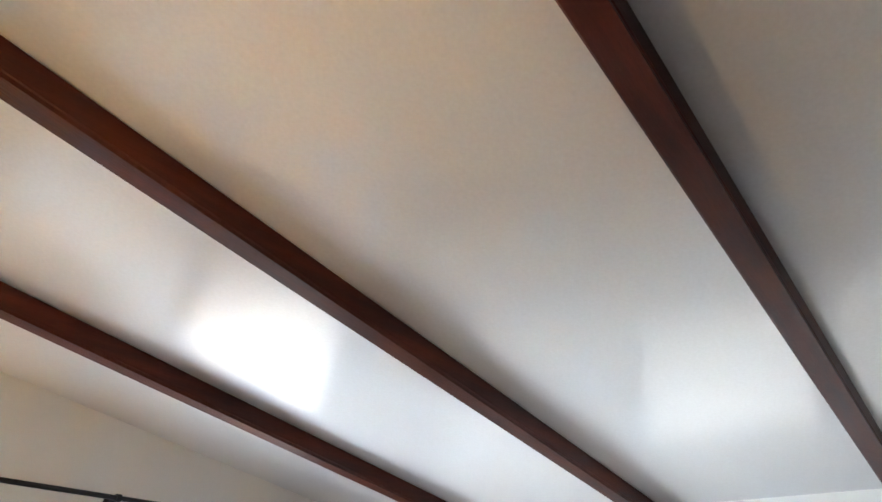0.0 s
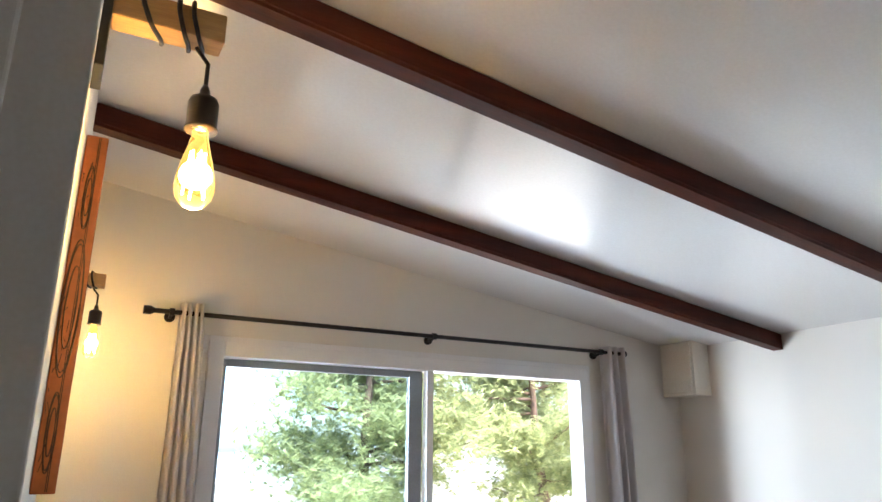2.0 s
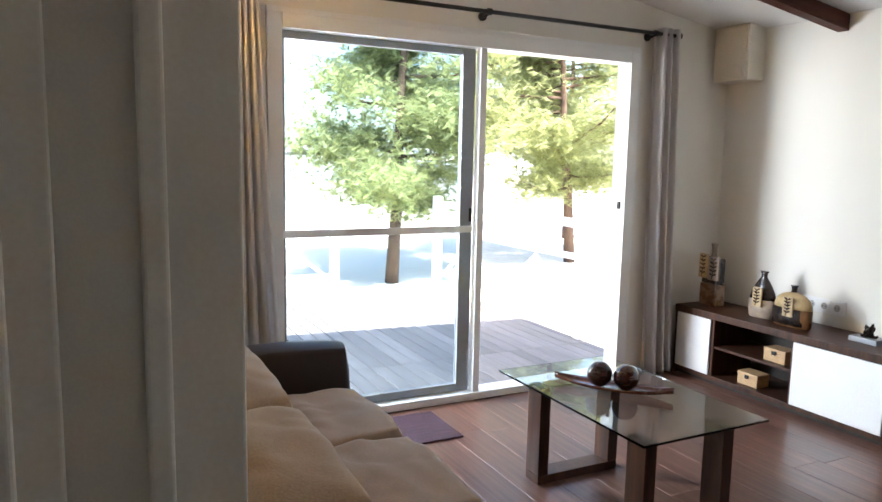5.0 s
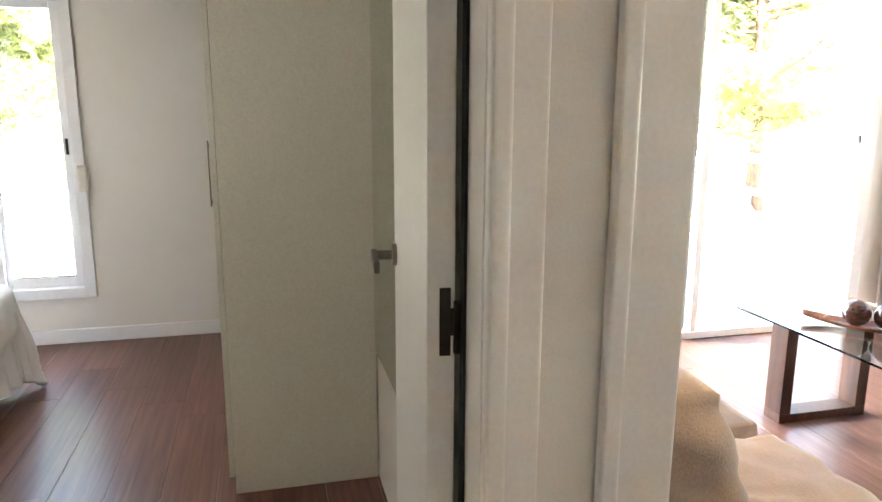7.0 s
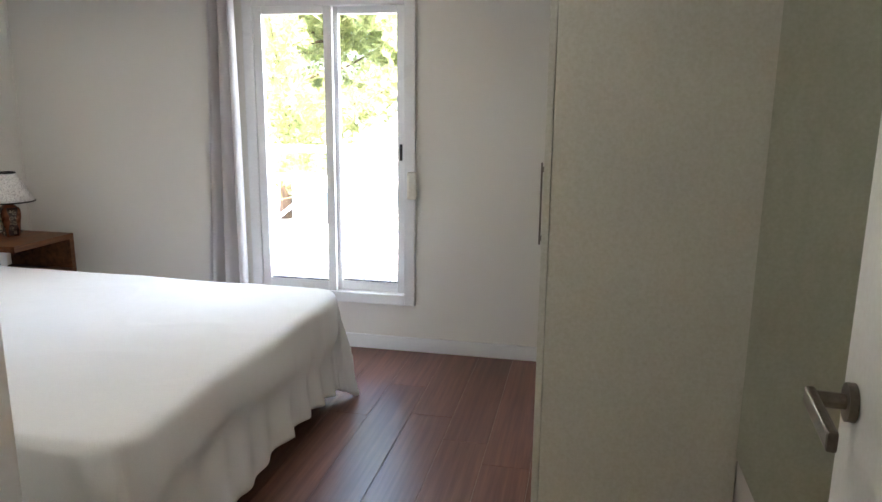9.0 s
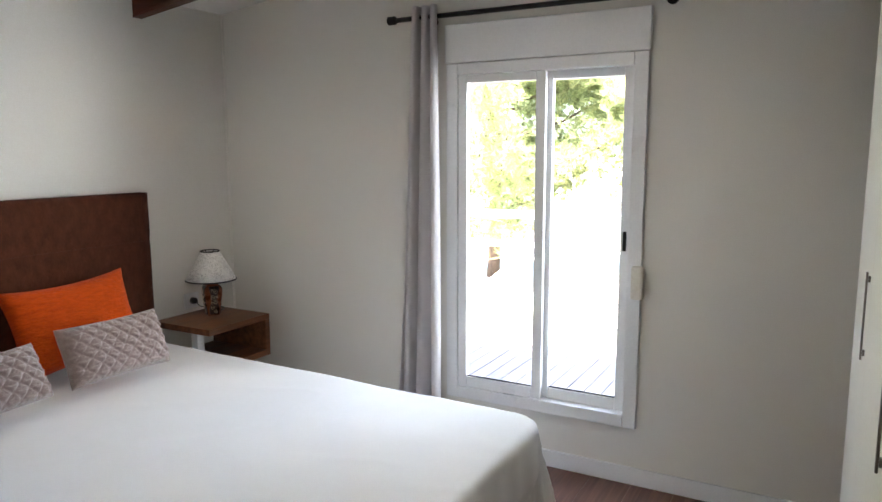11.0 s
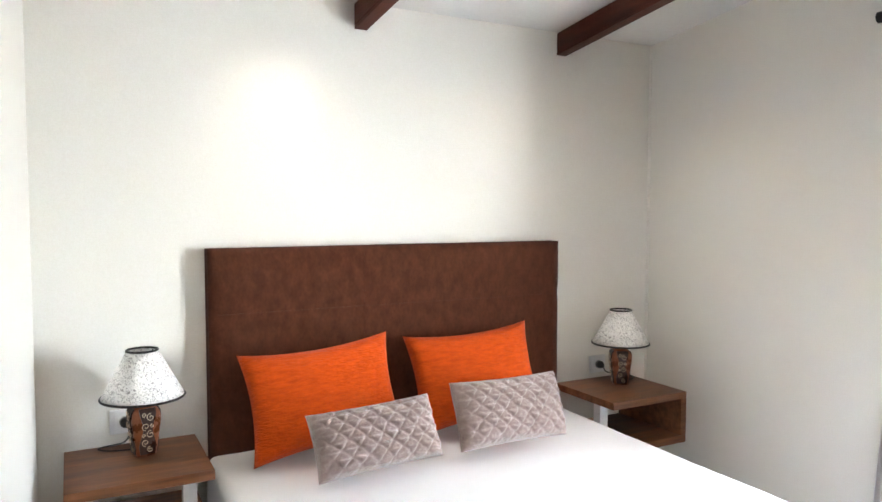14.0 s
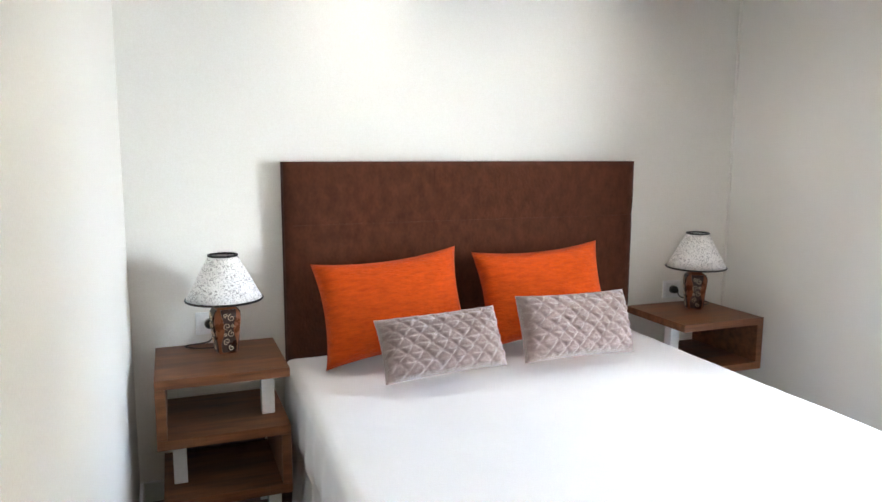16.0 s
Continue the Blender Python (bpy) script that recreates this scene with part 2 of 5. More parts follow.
def see_through(mt, share, colour):
    """Lets a share of the light pass through a thin leaf or cloth."""
    nt = mt.node_tree
    tr = nt.nodes.new("ShaderNodeBsdfTranslucent")
    nt.links.new(colour, tr.inputs["Color"])
    mx = nt.nodes.new("ShaderNodeMixShader")
    mx.inputs["Fac"].default_value = share
    nt.links.new(nt.nodes["Principled BSDF"].outputs["BSDF"], mx.inputs[1])
    nt.links.new(tr.outputs["BSDF"], mx.inputs[2])
    nt.links.new(mx.outputs["Shader"], nt.nodes["Material Output"].inputs["Surface"])


see_through(CURTAIN, 0.6, CURTAIN.node_tree.nodes["Principled BSDF"].inputs["Base Color"].links[0].from_socket)


def needle_material():
    mt = bpy.data.materials.new("pine_needles")
    mt.use_nodes = True
    nt = mt.node_tree
    bs = nt.nodes["Principled BSDF"]
    geo = nt.nodes.new("ShaderNodeNewGeometry")
    ramp = nt.nodes.new("ShaderNodeValToRGB")
    ramp.color_ramp.elements[0].color, ramp.color_ramp.elements[1].color = (0.16, 0.20, 0.08, 1), (0.43, 0.44, 0.19, 1)
    nt.links.new(geo.outputs["Random Per Island"], ramp.inputs["Fac"])
    nt.links.new(ramp.outputs["Color"], bs.inputs["Base Color"])
    bs.inputs["Roughness"].default_value = 0.6
    see_through(mt, 0.5, ramp.outputs["Color"])
    return mt


NEEDLES = needle_material()


def speckled(name, ground, ink, scale, lo, hi, rough=0.7):
    """A printed surface: crossing ink marks on a plain ground."""
    mt = bpy.data.materials.new(name)
    mt.use_nodes = True
    nt = mt.node_tree
    bs = nt.nodes["Principled BSDF"]
    tc = nt.nodes.new("ShaderNodeTexCoord")
    nz = nt.nodes.new("ShaderNodeTexNoise")
    nz.inputs["Scale"].default_value, nz.inputs["Detail"].default_value, nz.inputs["Distortion"].default_value = scale, 3, 2.5
    nt.links.new(tc.outputs["Object"], nz.inputs["Vector"])
    ramp = nt.nodes.new("ShaderNodeValToRGB")
    ramp.color_ramp.elements[0].position, ramp.color_ramp.elements[1].position = lo, hi
    ramp.color_ramp.elements[0].color, ramp.color_ramp.elements[1].color = (*ink, 1), (*ground, 1)
    nt.links.new(nz.outputs["Fac"], ramp.inputs["Fac"])
    nt.links.new(ramp.outputs["Color"], bs.inputs["Base Color"])
    bs.inputs["Roughness"].default_value = rough
    return mt


SHADE = speckled("lamp_shade_print", (0.78, 0.76, 0.73), (0.30, 0.28, 0.27), 85, 0.40, 0.47)
RUGCLOTH = material("rug_cloth", (0.06, 0.014, 0.032), 0.95, dark=(0.018, 0.005, 0.010), scale=16, stretch=(0.4, 9, 1), mix=0.3, fine=120, bump=0.5)

# ---- building helpers ----


def part(name, bm, mat, parent=None, label="", smooth=False):
    """Links a bmesh as one mesh object, under parent where there is one."""
    me = bpy.data.meshes.new(name)
    bmesh.ops.recalc_face_normals(bm, faces=bm.faces)
    bm.to_mesh(me)
    bm.free()
    me.materials.append(mat)
    if smooth:
        for p in me.polygons:
            p.use_smooth = True
    ob = new(name, me)
    if parent:
        ob.parent = parent
        ob.matrix_parent_inverse = parent.matrix_world.inverted()
    if label:
        ob["label"] = label
    return ob


def thing(name, label, category, group="", at=(0, 0, 0), turn=0.0):
    ob = new(name)
    ob.empty_display_size = 0.1
    ob.matrix_world = pose(*at, 0, 0, turn)
    return tagged(ob, label, category, group)


def hexa(bm, pts):
    """A solid from eight corners: four below, four above, both turning the same way."""
    v = [bm.verts.new(p) for p in pts]
    for f in ((0, 1, 2, 3), (7, 6, 5, 4), (0, 4, 5, 1), (1, 5, 6, 2), (2, 6, 7, 3), (3, 7, 4, 0)):
        bm.faces.new([v[i] for i in f])
    return v


def box(x0, x1, y0, y1, z0, z1, bevel=0.0, bm=None, segments=2):
    own = bmesh.new()
    hexa(own, [(x0, y0, z0), (x1, y0, z0), (x1, y1, z0), (x0, y1, z0), (x0, y0, z1), (x1, y0, z1), (x1, y1, z1), (x0, y1, z1)])
    if bevel:
        bmesh.ops.bevel(own, geom=own.edges[:], offset=bevel, segments=segments, affect="EDGES", profile=0.6)
    if bm is None:
        return own
    merge(bm, own)
    return bm


def merge(bm, other):
    me = bpy.data.meshes.new("tmp")
    other.to_mesh(me)
    other.free()
    bm.from_mesh(me)
    bpy.data.meshes.remove(me)
    return bm


def lathe(profile, centre=(0, 0, 0), steps=32, squash=(1, 1)):
    """A turned solid: profile of (radius, height) from the foot up."""
    bm = bmesh.new()
    rings = []
    for r, z in profile:
        rings.append([bm.verts.new((centre[0] + squash[0] * r * math.cos(2 * math.pi * i / steps), centre[1] + squash[1] * r * math.sin(2 * math.pi * i / steps), centre[2] + z)) for i in range(steps)])
    for a, b in zip(rings, rings[1:]):
        for i in range(steps):
            bm.faces.new((a[i], a[(i + 1) % steps], b[(i + 1) % steps], b[i]))
    if profile[0][0] > 0.0005:
        bm.faces.new(rings[0][::-1])
    if profile[-1][0] > 0.0005:
        bm.faces.new(rings[-1])
    return bm


def tube(points, radius, steps=10, bm=None):
    """A round bar along points; radius may be one number or one for each point."""
    bm = bm or bmesh.new()
    pts = [Vector(p) for p in points]
    radii = radius if isinstance(radius, (list, tuple)) else [radius] * len(pts)
    rings, side = [], None
    for i, p in enumerate(pts):
        way = (pts[min(i + 1, len(pts) - 1)] - pts[max(i - 1, 0)]).normalized()
        if side is None:
            side = way.orthogonal().normalized()
        side = (side - way * side.dot(way)).normalized()
        up = way.cross(side)
        rings.append([bm.verts.new(p + radii[i] * (math.cos(2 * math.pi * k / steps) * side + math.sin(2 * math.pi * k / steps) * up)) for k in range(steps)])
    for a, b in zip(rings, rings[1:]):
        for k in range(steps):
            bm.faces.new((a[k], a[(k + 1) % steps], b[(k + 1) % steps], b[k]))
    bm.faces.new(rings[0][::-1])
    bm.faces.new(rings[-1])
    return bm


def structure(name, bm, mat, label="", category=""):
    return tagged(part(name, bm, mat), label, category, kind="structure")


# ---- the shell ----
LIVING_Y, BED_Y, RIGHT_X, HEAD_X = 3.14, 3.90, 4.05, -3.88
PART_L, PART_R = -0.03, 0.145
DOOR_Y0, DOOR_Y1 = 0.405, 0.485
BACK_Y = -3.0


def living_ceiling(x):
    return 2.36 + 0.148 * (RIGHT_X - x)


def bed_ceiling(x):
    return 2.34 + 0.127 * (x - HEAD_X)


def slab(bm, x0, x1, y0, y1, z0, top):
    """A wall piece whose top follows the sloping ceiling a little way into the roof."""
    a, b = (top(x0), top(x1)) if callable(top) else (top, top)
    hexa(bm, [(x0, y0, z0), (x1, y0, z0), (x1, y1, z0), (x0, y1, z0), (x0, y0, a), (x1, y0, b), (x1, y1, b), (x0, y1, a)])


def lt(x):
    return living_ceiling(x) + 0.05


def bt(x):
    return bed_ceiling(x) + 0.05


SL0, SL1, SLTOP = 0.80, 3.215, 2.17
bm = bmesh.new()
slab(bm, PART_R, SL0, LIVING_Y, LIVING_Y + 0.12, -0.05, lt)
slab(bm, SL1, RIGHT_X + 0.12, LIVING_Y, LIVING_Y + 0.12, -0.05, lt)
slab(bm, SL0, SL1, LIVING_Y, LIVING_Y + 0.12, SLTOP, lt)
structure("wall_living_front", bm, WALL, "cream painted gable wall around the sliding door", "wall")

WN0, WN1, WNB, WNT = -2.36, -1.375, 0.27, 1.965
bm = bmesh.new()
slab(bm, HEAD_X - 0.12, WN0, BED_Y, BED_Y + 0.12, -0.05, bt)
slab(bm, WN1, PART_R, BED_Y, BED_Y + 0.12, -0.05, bt)
slab(bm, WN0, WN1, BED_Y, BED_Y + 0.12, WNT, bt)
slab(bm, WN0, WN1, BED_Y, BED_Y + 0.12, -0.05, WNB)
structure("wall_bedroom_front", bm, WALL, "cream painted bedroom wall around the tall window", "wall")

RW0, RW1, RWB, RWT = -0.75, 1.32, 0.95, 2.03
bm = bmesh.new()
slab(bm, RIGHT_X, RIGHT_X + 0.12, RW1, LIVING_Y, -0.05, 2.42)
slab(bm, RIGHT_X, RIGHT_X + 0.12, BACK_Y, RW0, -0.05, 2.42)
slab(bm, RIGHT_X, RIGHT_X + 0.12, RW0, RW1, -0.05, RWB)
slab(bm, RIGHT_X, RIGHT_X + 0.12, RW0, RW1, RWT, 2.42)
structure("wall_living_side", bm, WALL, "cream painted living room side wall", "wall")

bm = bmesh.new()
slab(bm, HEAD_X - 0.12, HEAD_X, BACK_Y, BED_Y, -0.05, 2.40)
structure("wall_headboard", bm, WALL, "off-white painted wall behind the bed", "wall")

bm = bmesh.new()
slab(bm, PART_L, PART_R, DOOR_Y1, BED_Y, -0.05, 2.90)
structure("wall_partition", bm, WALL, "cream partition between living room and bedroom", "wall")

DR0, DR1, DRT = -0.815, -0.112, 2.05
bm = bmesh.new()
slab(bm, -1.55, DR0, DOOR_Y0, DOOR_Y1, -0.05, 2.90)
slab(bm, DR1, PART_R, DOOR_Y0, DOOR_Y1, -0.05, 2.90)
slab(bm, DR0, DR1, DOOR_Y0, DOOR_Y1, DRT, 2.90)
structure("wall_bedroom_door", bm, WALL, "cream wall with the bedroom doorway", "wall")

bm = bmesh.new()
slab(bm, HEAD_X, -1.45, 0.946, 1.046, -0.05, bt)
slab(bm, -1.55, -1.45, DOOR_Y1, 0.946, -0.05, bt)
structure("wall_bedroom_back", bm, WALL, "off-white bedroom wall beside the bed", "wall")

bm = bmesh.new()
slab(bm, -1.65, -1.55, BACK_Y, DOOR_Y1, -0.05, bt)
structure("wall_hall", bm, WALL, "cream hall wall", "wall")
bm = bmesh.new()
slab(bm, -1.55, 0.06, BACK_Y - 0.12, BACK_Y, -0.05, bt)
slab(bm, 0.06, RIGHT_X + 0.12, BACK_Y - 0.12, BACK_Y, -0.05, lt)
structure("wall_back", bm, WALL, "cream back wall of the house", "wall")


def ceiling(name, x0, x1, y0, y1, z):
    bm = bmesh.new()
    hexa(bm, [(x0, y0, z(x0)), (x1, y0, z(x1)), (x1, y1, z(x1)), (x0, y1, z(x0)),
              (x0, y0, z(x0) + 0.04), (x1, y0, z(x1) + 0.04), (x1, y1, z(x1) + 0.04), (x0, y1, z(x0) + 0.04)])
    return structure(name, bm, CEILING, "smooth glossy white sloping ceiling panels", "ceiling")


ceiling("ceiling_living", 0.06, RIGHT_X + 0.12, BACK_Y, LIVING_Y, living_ceiling)
ceiling("ceiling_bedroom", HEAD_X - 0.12, 0.06, BACK_Y, BED_Y, bed_ceiling)
bm = bmesh.new()
hexa(bm, [(0.06, -3.4, 3.02), (4.45, -3.4, 2.38), (4.45, 3.50, 2.38), (0.06, 3.50, 3.02), (0.06, -3.4, 3.12), (4.45, -3.4, 2.48), (4.45, 3.50, 2.48), (0.06, 3.50, 3.12)])
hexa(bm, [(-4.3, -3.4, 2.42), (0.06, -3.4, 3.02), (0.06, 4.25, 3.02), (-4.3, 4.25, 2.42), (-4.3, -3.4, 2.52), (0.06, -3.4, 3.12), (0.06, 4.25, 3.12), (-4.3, 4.25, 2.52)])
structure("roof", bm, ROOF, "low pitched roof over the bungalow", "roof")

fl = box(-3.88, PART_L, BACK_Y, 3.9, -0.08, -0.012)
box(PART_L + 0.001, 4.05, BACK_Y, LIVING_Y + 0.02, -0.08, -0.012, 0, fl)
floor = structure("floor", fl, SUBFLOOR, "dark reddish brown wood laminate floor", "floor")


def beam(x0, x1, y, width, drop, z):
    bm = bmesh.new()
    e = 0.004
    hexa(bm, [(x0, y, z(x0) - drop), (x1, y, z(x1) - drop), (x1, y + width, z(x1) - drop), (x0, y + width, z(x0) - drop),
              (x0, y, z(x0) - e), (x1, y, z(x1) - e), (x1, y + width, z(x1) - e), (x0, y + width, z(x0) - e)])
    bmesh.ops.bevel(bm, geom=bm.edges[:], offset=0.006, segments=1, affect="EDGES")
    # a cover board on the underside, set a little in from the far edge
    hexa(bm, [(x0, y + 0.003, z(x0) - drop - 0.010), (x1, y + 0.003, z(x1) - drop - 0.010), (x1, y + width - 0.012, z(x1) - drop - 0.010), (x0, y + width - 0.012, z(x0) - drop - 0.010),
              (x0, y + 0.003, z(x0) - drop + 0.002), (x1, y + 0.003, z(x1) - drop + 0.002), (x1, y + width - 0.012, z(x1) - drop + 0.002), (x0, y + width - 0.012, z(x0) - drop + 0.002)])
    ob = part("ceiling_beam", bm, BEAM)
    return tagged(ob, "dark red-brown stained wooden beam under the sloping ceiling", "beam", "ceiling beams")


for y in (2.27, 1.145, -0.015, -1.16, -2.29):
    beam(PART_R if y > 0.4 else 0.07, RIGHT_X, y, 0.085, 0.09, living_ceiling)
for y in (3.28, 2.235, 1.19):
    beam(HEAD_X, PART_L, y, 0.07, 0.10, bed_ceiling)

# ---- doorway trim, skirting and corner trim ----


def casing(name, x0, x1, z1, y=DOOR_Y0, label=""):
    """A moulded upright: a flat board with a raised rounded edge."""
    bm = box(x0 + 0.020, x1, y - 0.014, y - 0.001, 0, z1, 0.005, None, 3)
    box(x0, x0 + 0.030, y - 0.023, y - 0.0012, 0, z1, 0.008, bm, 4)
    return structure(name, bm, TRIM, label or "cream white moulded door casing", "trim")


casing("trim_door_a", -0.134, -0.055, 2.13)
bm = box(DR0 - 0.065, DR0 + 0.023, DOOR_Y0 - 0.014, DOOR_Y0 - 0.001, 0, 2.13, 0.003)
box(DR0 - 0.065, DR0 - 0.040, DOOR_Y0 - 0.024, DOOR_Y0 - 0.0135, 0, 2.13, 0.004, bm)
structure("trim_door_b", bm, TRIM, "cream white moulded door casing", "trim")
structure("trim_door_top", box(DR0 + 0.024, -0.135, DOOR_Y0 - 0.014, DOOR_Y0 - 0.001, 2.05, 2.13, 0.003), TRIM, "cream white moulded door casing", "trim")
casing("trim_corner", 0.034, 0.1515, 2.90, label="cream white moulded corner trim at the living room opening")
structure("trim_corner_return", box(PART_R + 0.0005, 0.1505, DOOR_Y0 - 0.0005, DOOR_Y0 + 0.05, 0, 2.90, 0.003), TRIM, "cream white corner trim return", "trim")
bm = box(DR1 - 0.022, DR1 - 0.001, DOOR_Y0 + 0.001, DOOR_Y1 + 0.008, 0, 2.05, 0.002)
structure("trim_jamb_a", bm, TRIM, "cream white door jamb", "trim")
# black strip stands for the shaded gap between jamb and door leaf
structure("trim_gap_shade", box(DR1 - 0.027, DR1 - 0.0225, DOOR_Y1 - 0.012, DOOR_Y1 + 0.006, 0.01, 2.04), SEAL_AND_GAP, "black strip standing for the dark gap beside the door leaf", "trim")
bm = box(DR0 + 0.001, DR0 + 0.022, DOOR_Y0 + 0.001, DOOR_Y1 + 0.008, 0, 2.05, 0.002)
structure("trim_jamb_b", bm, TRIM, "cream white door jamb", "trim")


def skirting(name, x0, x1, y0, y1):
    return structure(name, box(x0, x1, y0, y1, 0, 0.082, 0.004), PVC, "white painted skirting board", "baseboard")


skirting("baseboard_a", HEAD_X, -0.58, BED_Y - 0.016, BED_Y - 0.001)
skirting("baseboard_b", HEAD_X + 0.001, HEAD_X + 0.016, 1.062, BED_Y - 0.017)
skirting("baseboard_c", HEAD_X + 0.001, -1.45, 1.047, 1.061)
skirting("baseboard_d", PART_R + 0.001, SL0 - 0.09, LIVING_Y - 0.016, LIVING_Y - 0.001)
skirting("baseboard_e", RIGHT_X - 0.016, RIGHT_X - 0.001, BACK_Y, LIVING_Y - 0.002)
for name, x, y in (("trim_bead_a", HEAD_X + 0.005, BED_Y - 0.005),):
    structure(name, tube([(x, y, 0.083), (x, y, 2.335)], 0.006, 8), TRIM, "white corner bead", "trim")


# ---- the sliding door of the living room ----
def sliding_door():
    d = tagged(new("door_living"), "white sliding patio door, one half open, grey aluminium sash", "door", kind="structure")
    y0, y1 = LIVING_Y - 0.03, LIVING_Y + 0.10
    f = box(SL0 + 0.001, 0.878, y0, y1, 0, SLTOP - 0.001, 0.004)
    box(3.141, SL1 - 0.001, y0, y1, 0, SLTOP - 0.001, 0.004, f)
    box(0.879, 3.140, y0, y1, 2.095, SLTOP - 0.001, 0.004, f)
    box(0.879, 3.140, y0, y1, 0, 0.045, 0.004, f)
    part("frame", f, PVC, d, "white door frame")
    t = box(0.775, SL0, LIVING_Y - 0.012, LIVING_Y - 0.001, 0, 2.20, 0.003)
    box(SL1, 3.24, LIVING_Y - 0.012, LIVING_Y - 0.001, 0, 2.20, 0.003, t)
    box(SL0 + 0.001, SL1 - 0.001, LIVING_Y - 0.012, LIVING_Y - 0.001, SLTOP, 2.20, 0.003, t)
    part("architrave", t, PVC, d)
    m = box(2.030, 2.072, LIVING_Y - 0.025, LIVING_Y + 0.03, 0.046, 2.094, 0.004)
    part("meeting_stile", m, PVC, d)
    s = box(0.880, 0.905, LIVING_Y + 0.035, LIVING_Y + 0.075, 0.047, 2.093, 0.003)
    box(1.945, 2.028, LIVING_Y + 0.035, LIVING_Y + 0.075, 0.047, 2.093, 0.003, s)
    box(0.906, 1.944, LIVING_Y + 0.035, LIVING_Y + 0.075, 0.047, 0.095, 0.003, s)
    box(0.906, 1.944, LIVING_Y + 0.035, LIVING_Y + 0.075, 2.055, 2.093, 0.003, s)
    sash = part("sash", s, ALU, d, "grey aluminium sash")
    part("mid_rail", box(0.880, 2.029, LIVING_Y + 0.026, LIVING_Y + 0.034, 1.025, 1.065, 0.003), PVC, d)
    g = part("pane", box(0.906, 1.944, LIVING_Y + 0.052, LIVING_Y + 0.058, 0.096, 2.054), PANE_TINT, d, "faintly blue glass pane")
    g.visible_shadow = False
    part("latch", box(2.004, 2.022, LIVING_Y + 0.024, LIVING_Y + 0.034, 1.09, 1.17, 0.003), BLACK, d)
    part("strike", box(3.128, 3.140, LIVING_Y + 0.01, LIVING_Y + 0.03, 1.15, 1.20, 0.002), BLACK, d)
    return d


sliding_door()


def right_window():
    w = tagged(new("window_side"), "white two-pane side window", "window", kind="structure")
    y0, y1 = RW0 + 0.001, RW1 - 0.001
    f = box(RIGHT_X - 0.015, RIGHT_X + 0.08, y0, y0 + 0.06, RWB + 0.001, RWT - 0.001, 0.004)
    box(RIGHT_X - 0.015, RIGHT_X + 0.08, y1 - 0.06, y1, RWB + 0.001, RWT - 0.001, 0.004, f)
    box(RIGHT_X - 0.015, RIGHT_X + 0.08, y0 + 0.061, y1 - 0.061, RWT - 0.061, RWT - 0.001, 0.004, f)
    box(RIGHT_X - 0.015, RIGHT_X + 0.08, y0 + 0.061, y1 - 0.061, RWB + 0.001, RWB + 0.061, 0.004, f)
    part("frame", f, PVC, w)
    m = (y0 + y1) / 2
    part("mullion", box(RIGHT_X - 0.005, RIGHT_X + 0.07, m - 0.04, m + 0.04, RWB + 0.062, RWT - 0.062, 0.004), PVC, w)
    for a, b in ((y0 + 0.061, m - 0.041), (m + 0.041, y1 - 0.061)):
        part("pane", box(RIGHT_X + 0.03, RIGHT_X + 0.036, a, b, RWB + 0.062, RWT - 0.062), SIDE_GLASS, w).visible_shadow = False
    part("architrave", box(RIGHT_X - 0.014, RIGHT_X - 0.001, y0 - 0.04, y1 + 0.06, RWT, RWT + 0.07, 0.003), PVC, w)
    return w


right_window()


# ---- the bedroom window ----
def bedroom_window():
    w = tagged(new("window_bedroom"), "tall white two-pane sliding window with roller shutter box", "window", kind="structure")
    y0, y1 = BED_Y - 0.022, BED_Y + 0.09
    f = box(WN0 + 0.001, WN0 + 0.062, y0, y1, WNB + 0.001, WNT - 0.001, 0.005)
    box(WN1 - 0.062, WN1 - 0.001, y0, y1, WNB + 0.001, WNT - 0.001, 0.005, f)
    box(WN0 + 0.063, WN1 - 0.063, y0, y1, WNT - 0.055, WNT - 0.001, 0.005, f)
    box(WN0 + 0.063, WN1 - 0.063, y0, y1, WNB + 0.001, WNB + 0.062, 0.005, f)
    part("frame", f, PVC, w)

    def sash(x0, x1, y):
        s = box(x0, x0 + 0.048, y, y + 0.03, WNB + 0.063, WNT - 0.056, 0.004)
        box(x1 - 0.048, x1, y, y + 0.03, WNB + 0.063, WNT - 0.056, 0.004, s)
        box(x0 + 0.049, x1 - 0.049, y, y + 0.03, WNB + 0.063, WNB + 0.118, 0.004, s)
        box(x0 + 0.049, x1 - 0.049, y, y + 0.03, WNT - 0.096, WNT - 0.056, 0.004, s)
        p = part("sash", s, PVC, w)
        part("pane", box(x0 + 0.049, x1 - 0.049, y + 0.012, y + 0.017, WNB + 0.119, WNT - 0.097), PANE, p).visible_shadow = False
        part("seal", box(x0 + 0.050, x1 - 0.050, y + 0.006, y + 0.011, WNB + 0.119, WNB + 0.125), SEAL_AND_GAP, p)

    sash(WN0 + 0.064, -1.842, BED_Y - 0.012)
    sash(-1.866, WN1 - 0.064, BED_Y + 0.022)
    part("latch", box(WN1 - 0.064 - 0.033, WN1 - 0.064 - 0.017, BED_Y + 0.014, BED_Y + 0.021, 1.09, 1.18, 0.003), BLACK, w)
    part("shutter_box", box(WN0 - 0.005, WN1 + 0.005, BED_Y - 0.030, BED_Y - 0.001, WNT + 0.002, 2.15, 0.005), PVC, w)
    return w


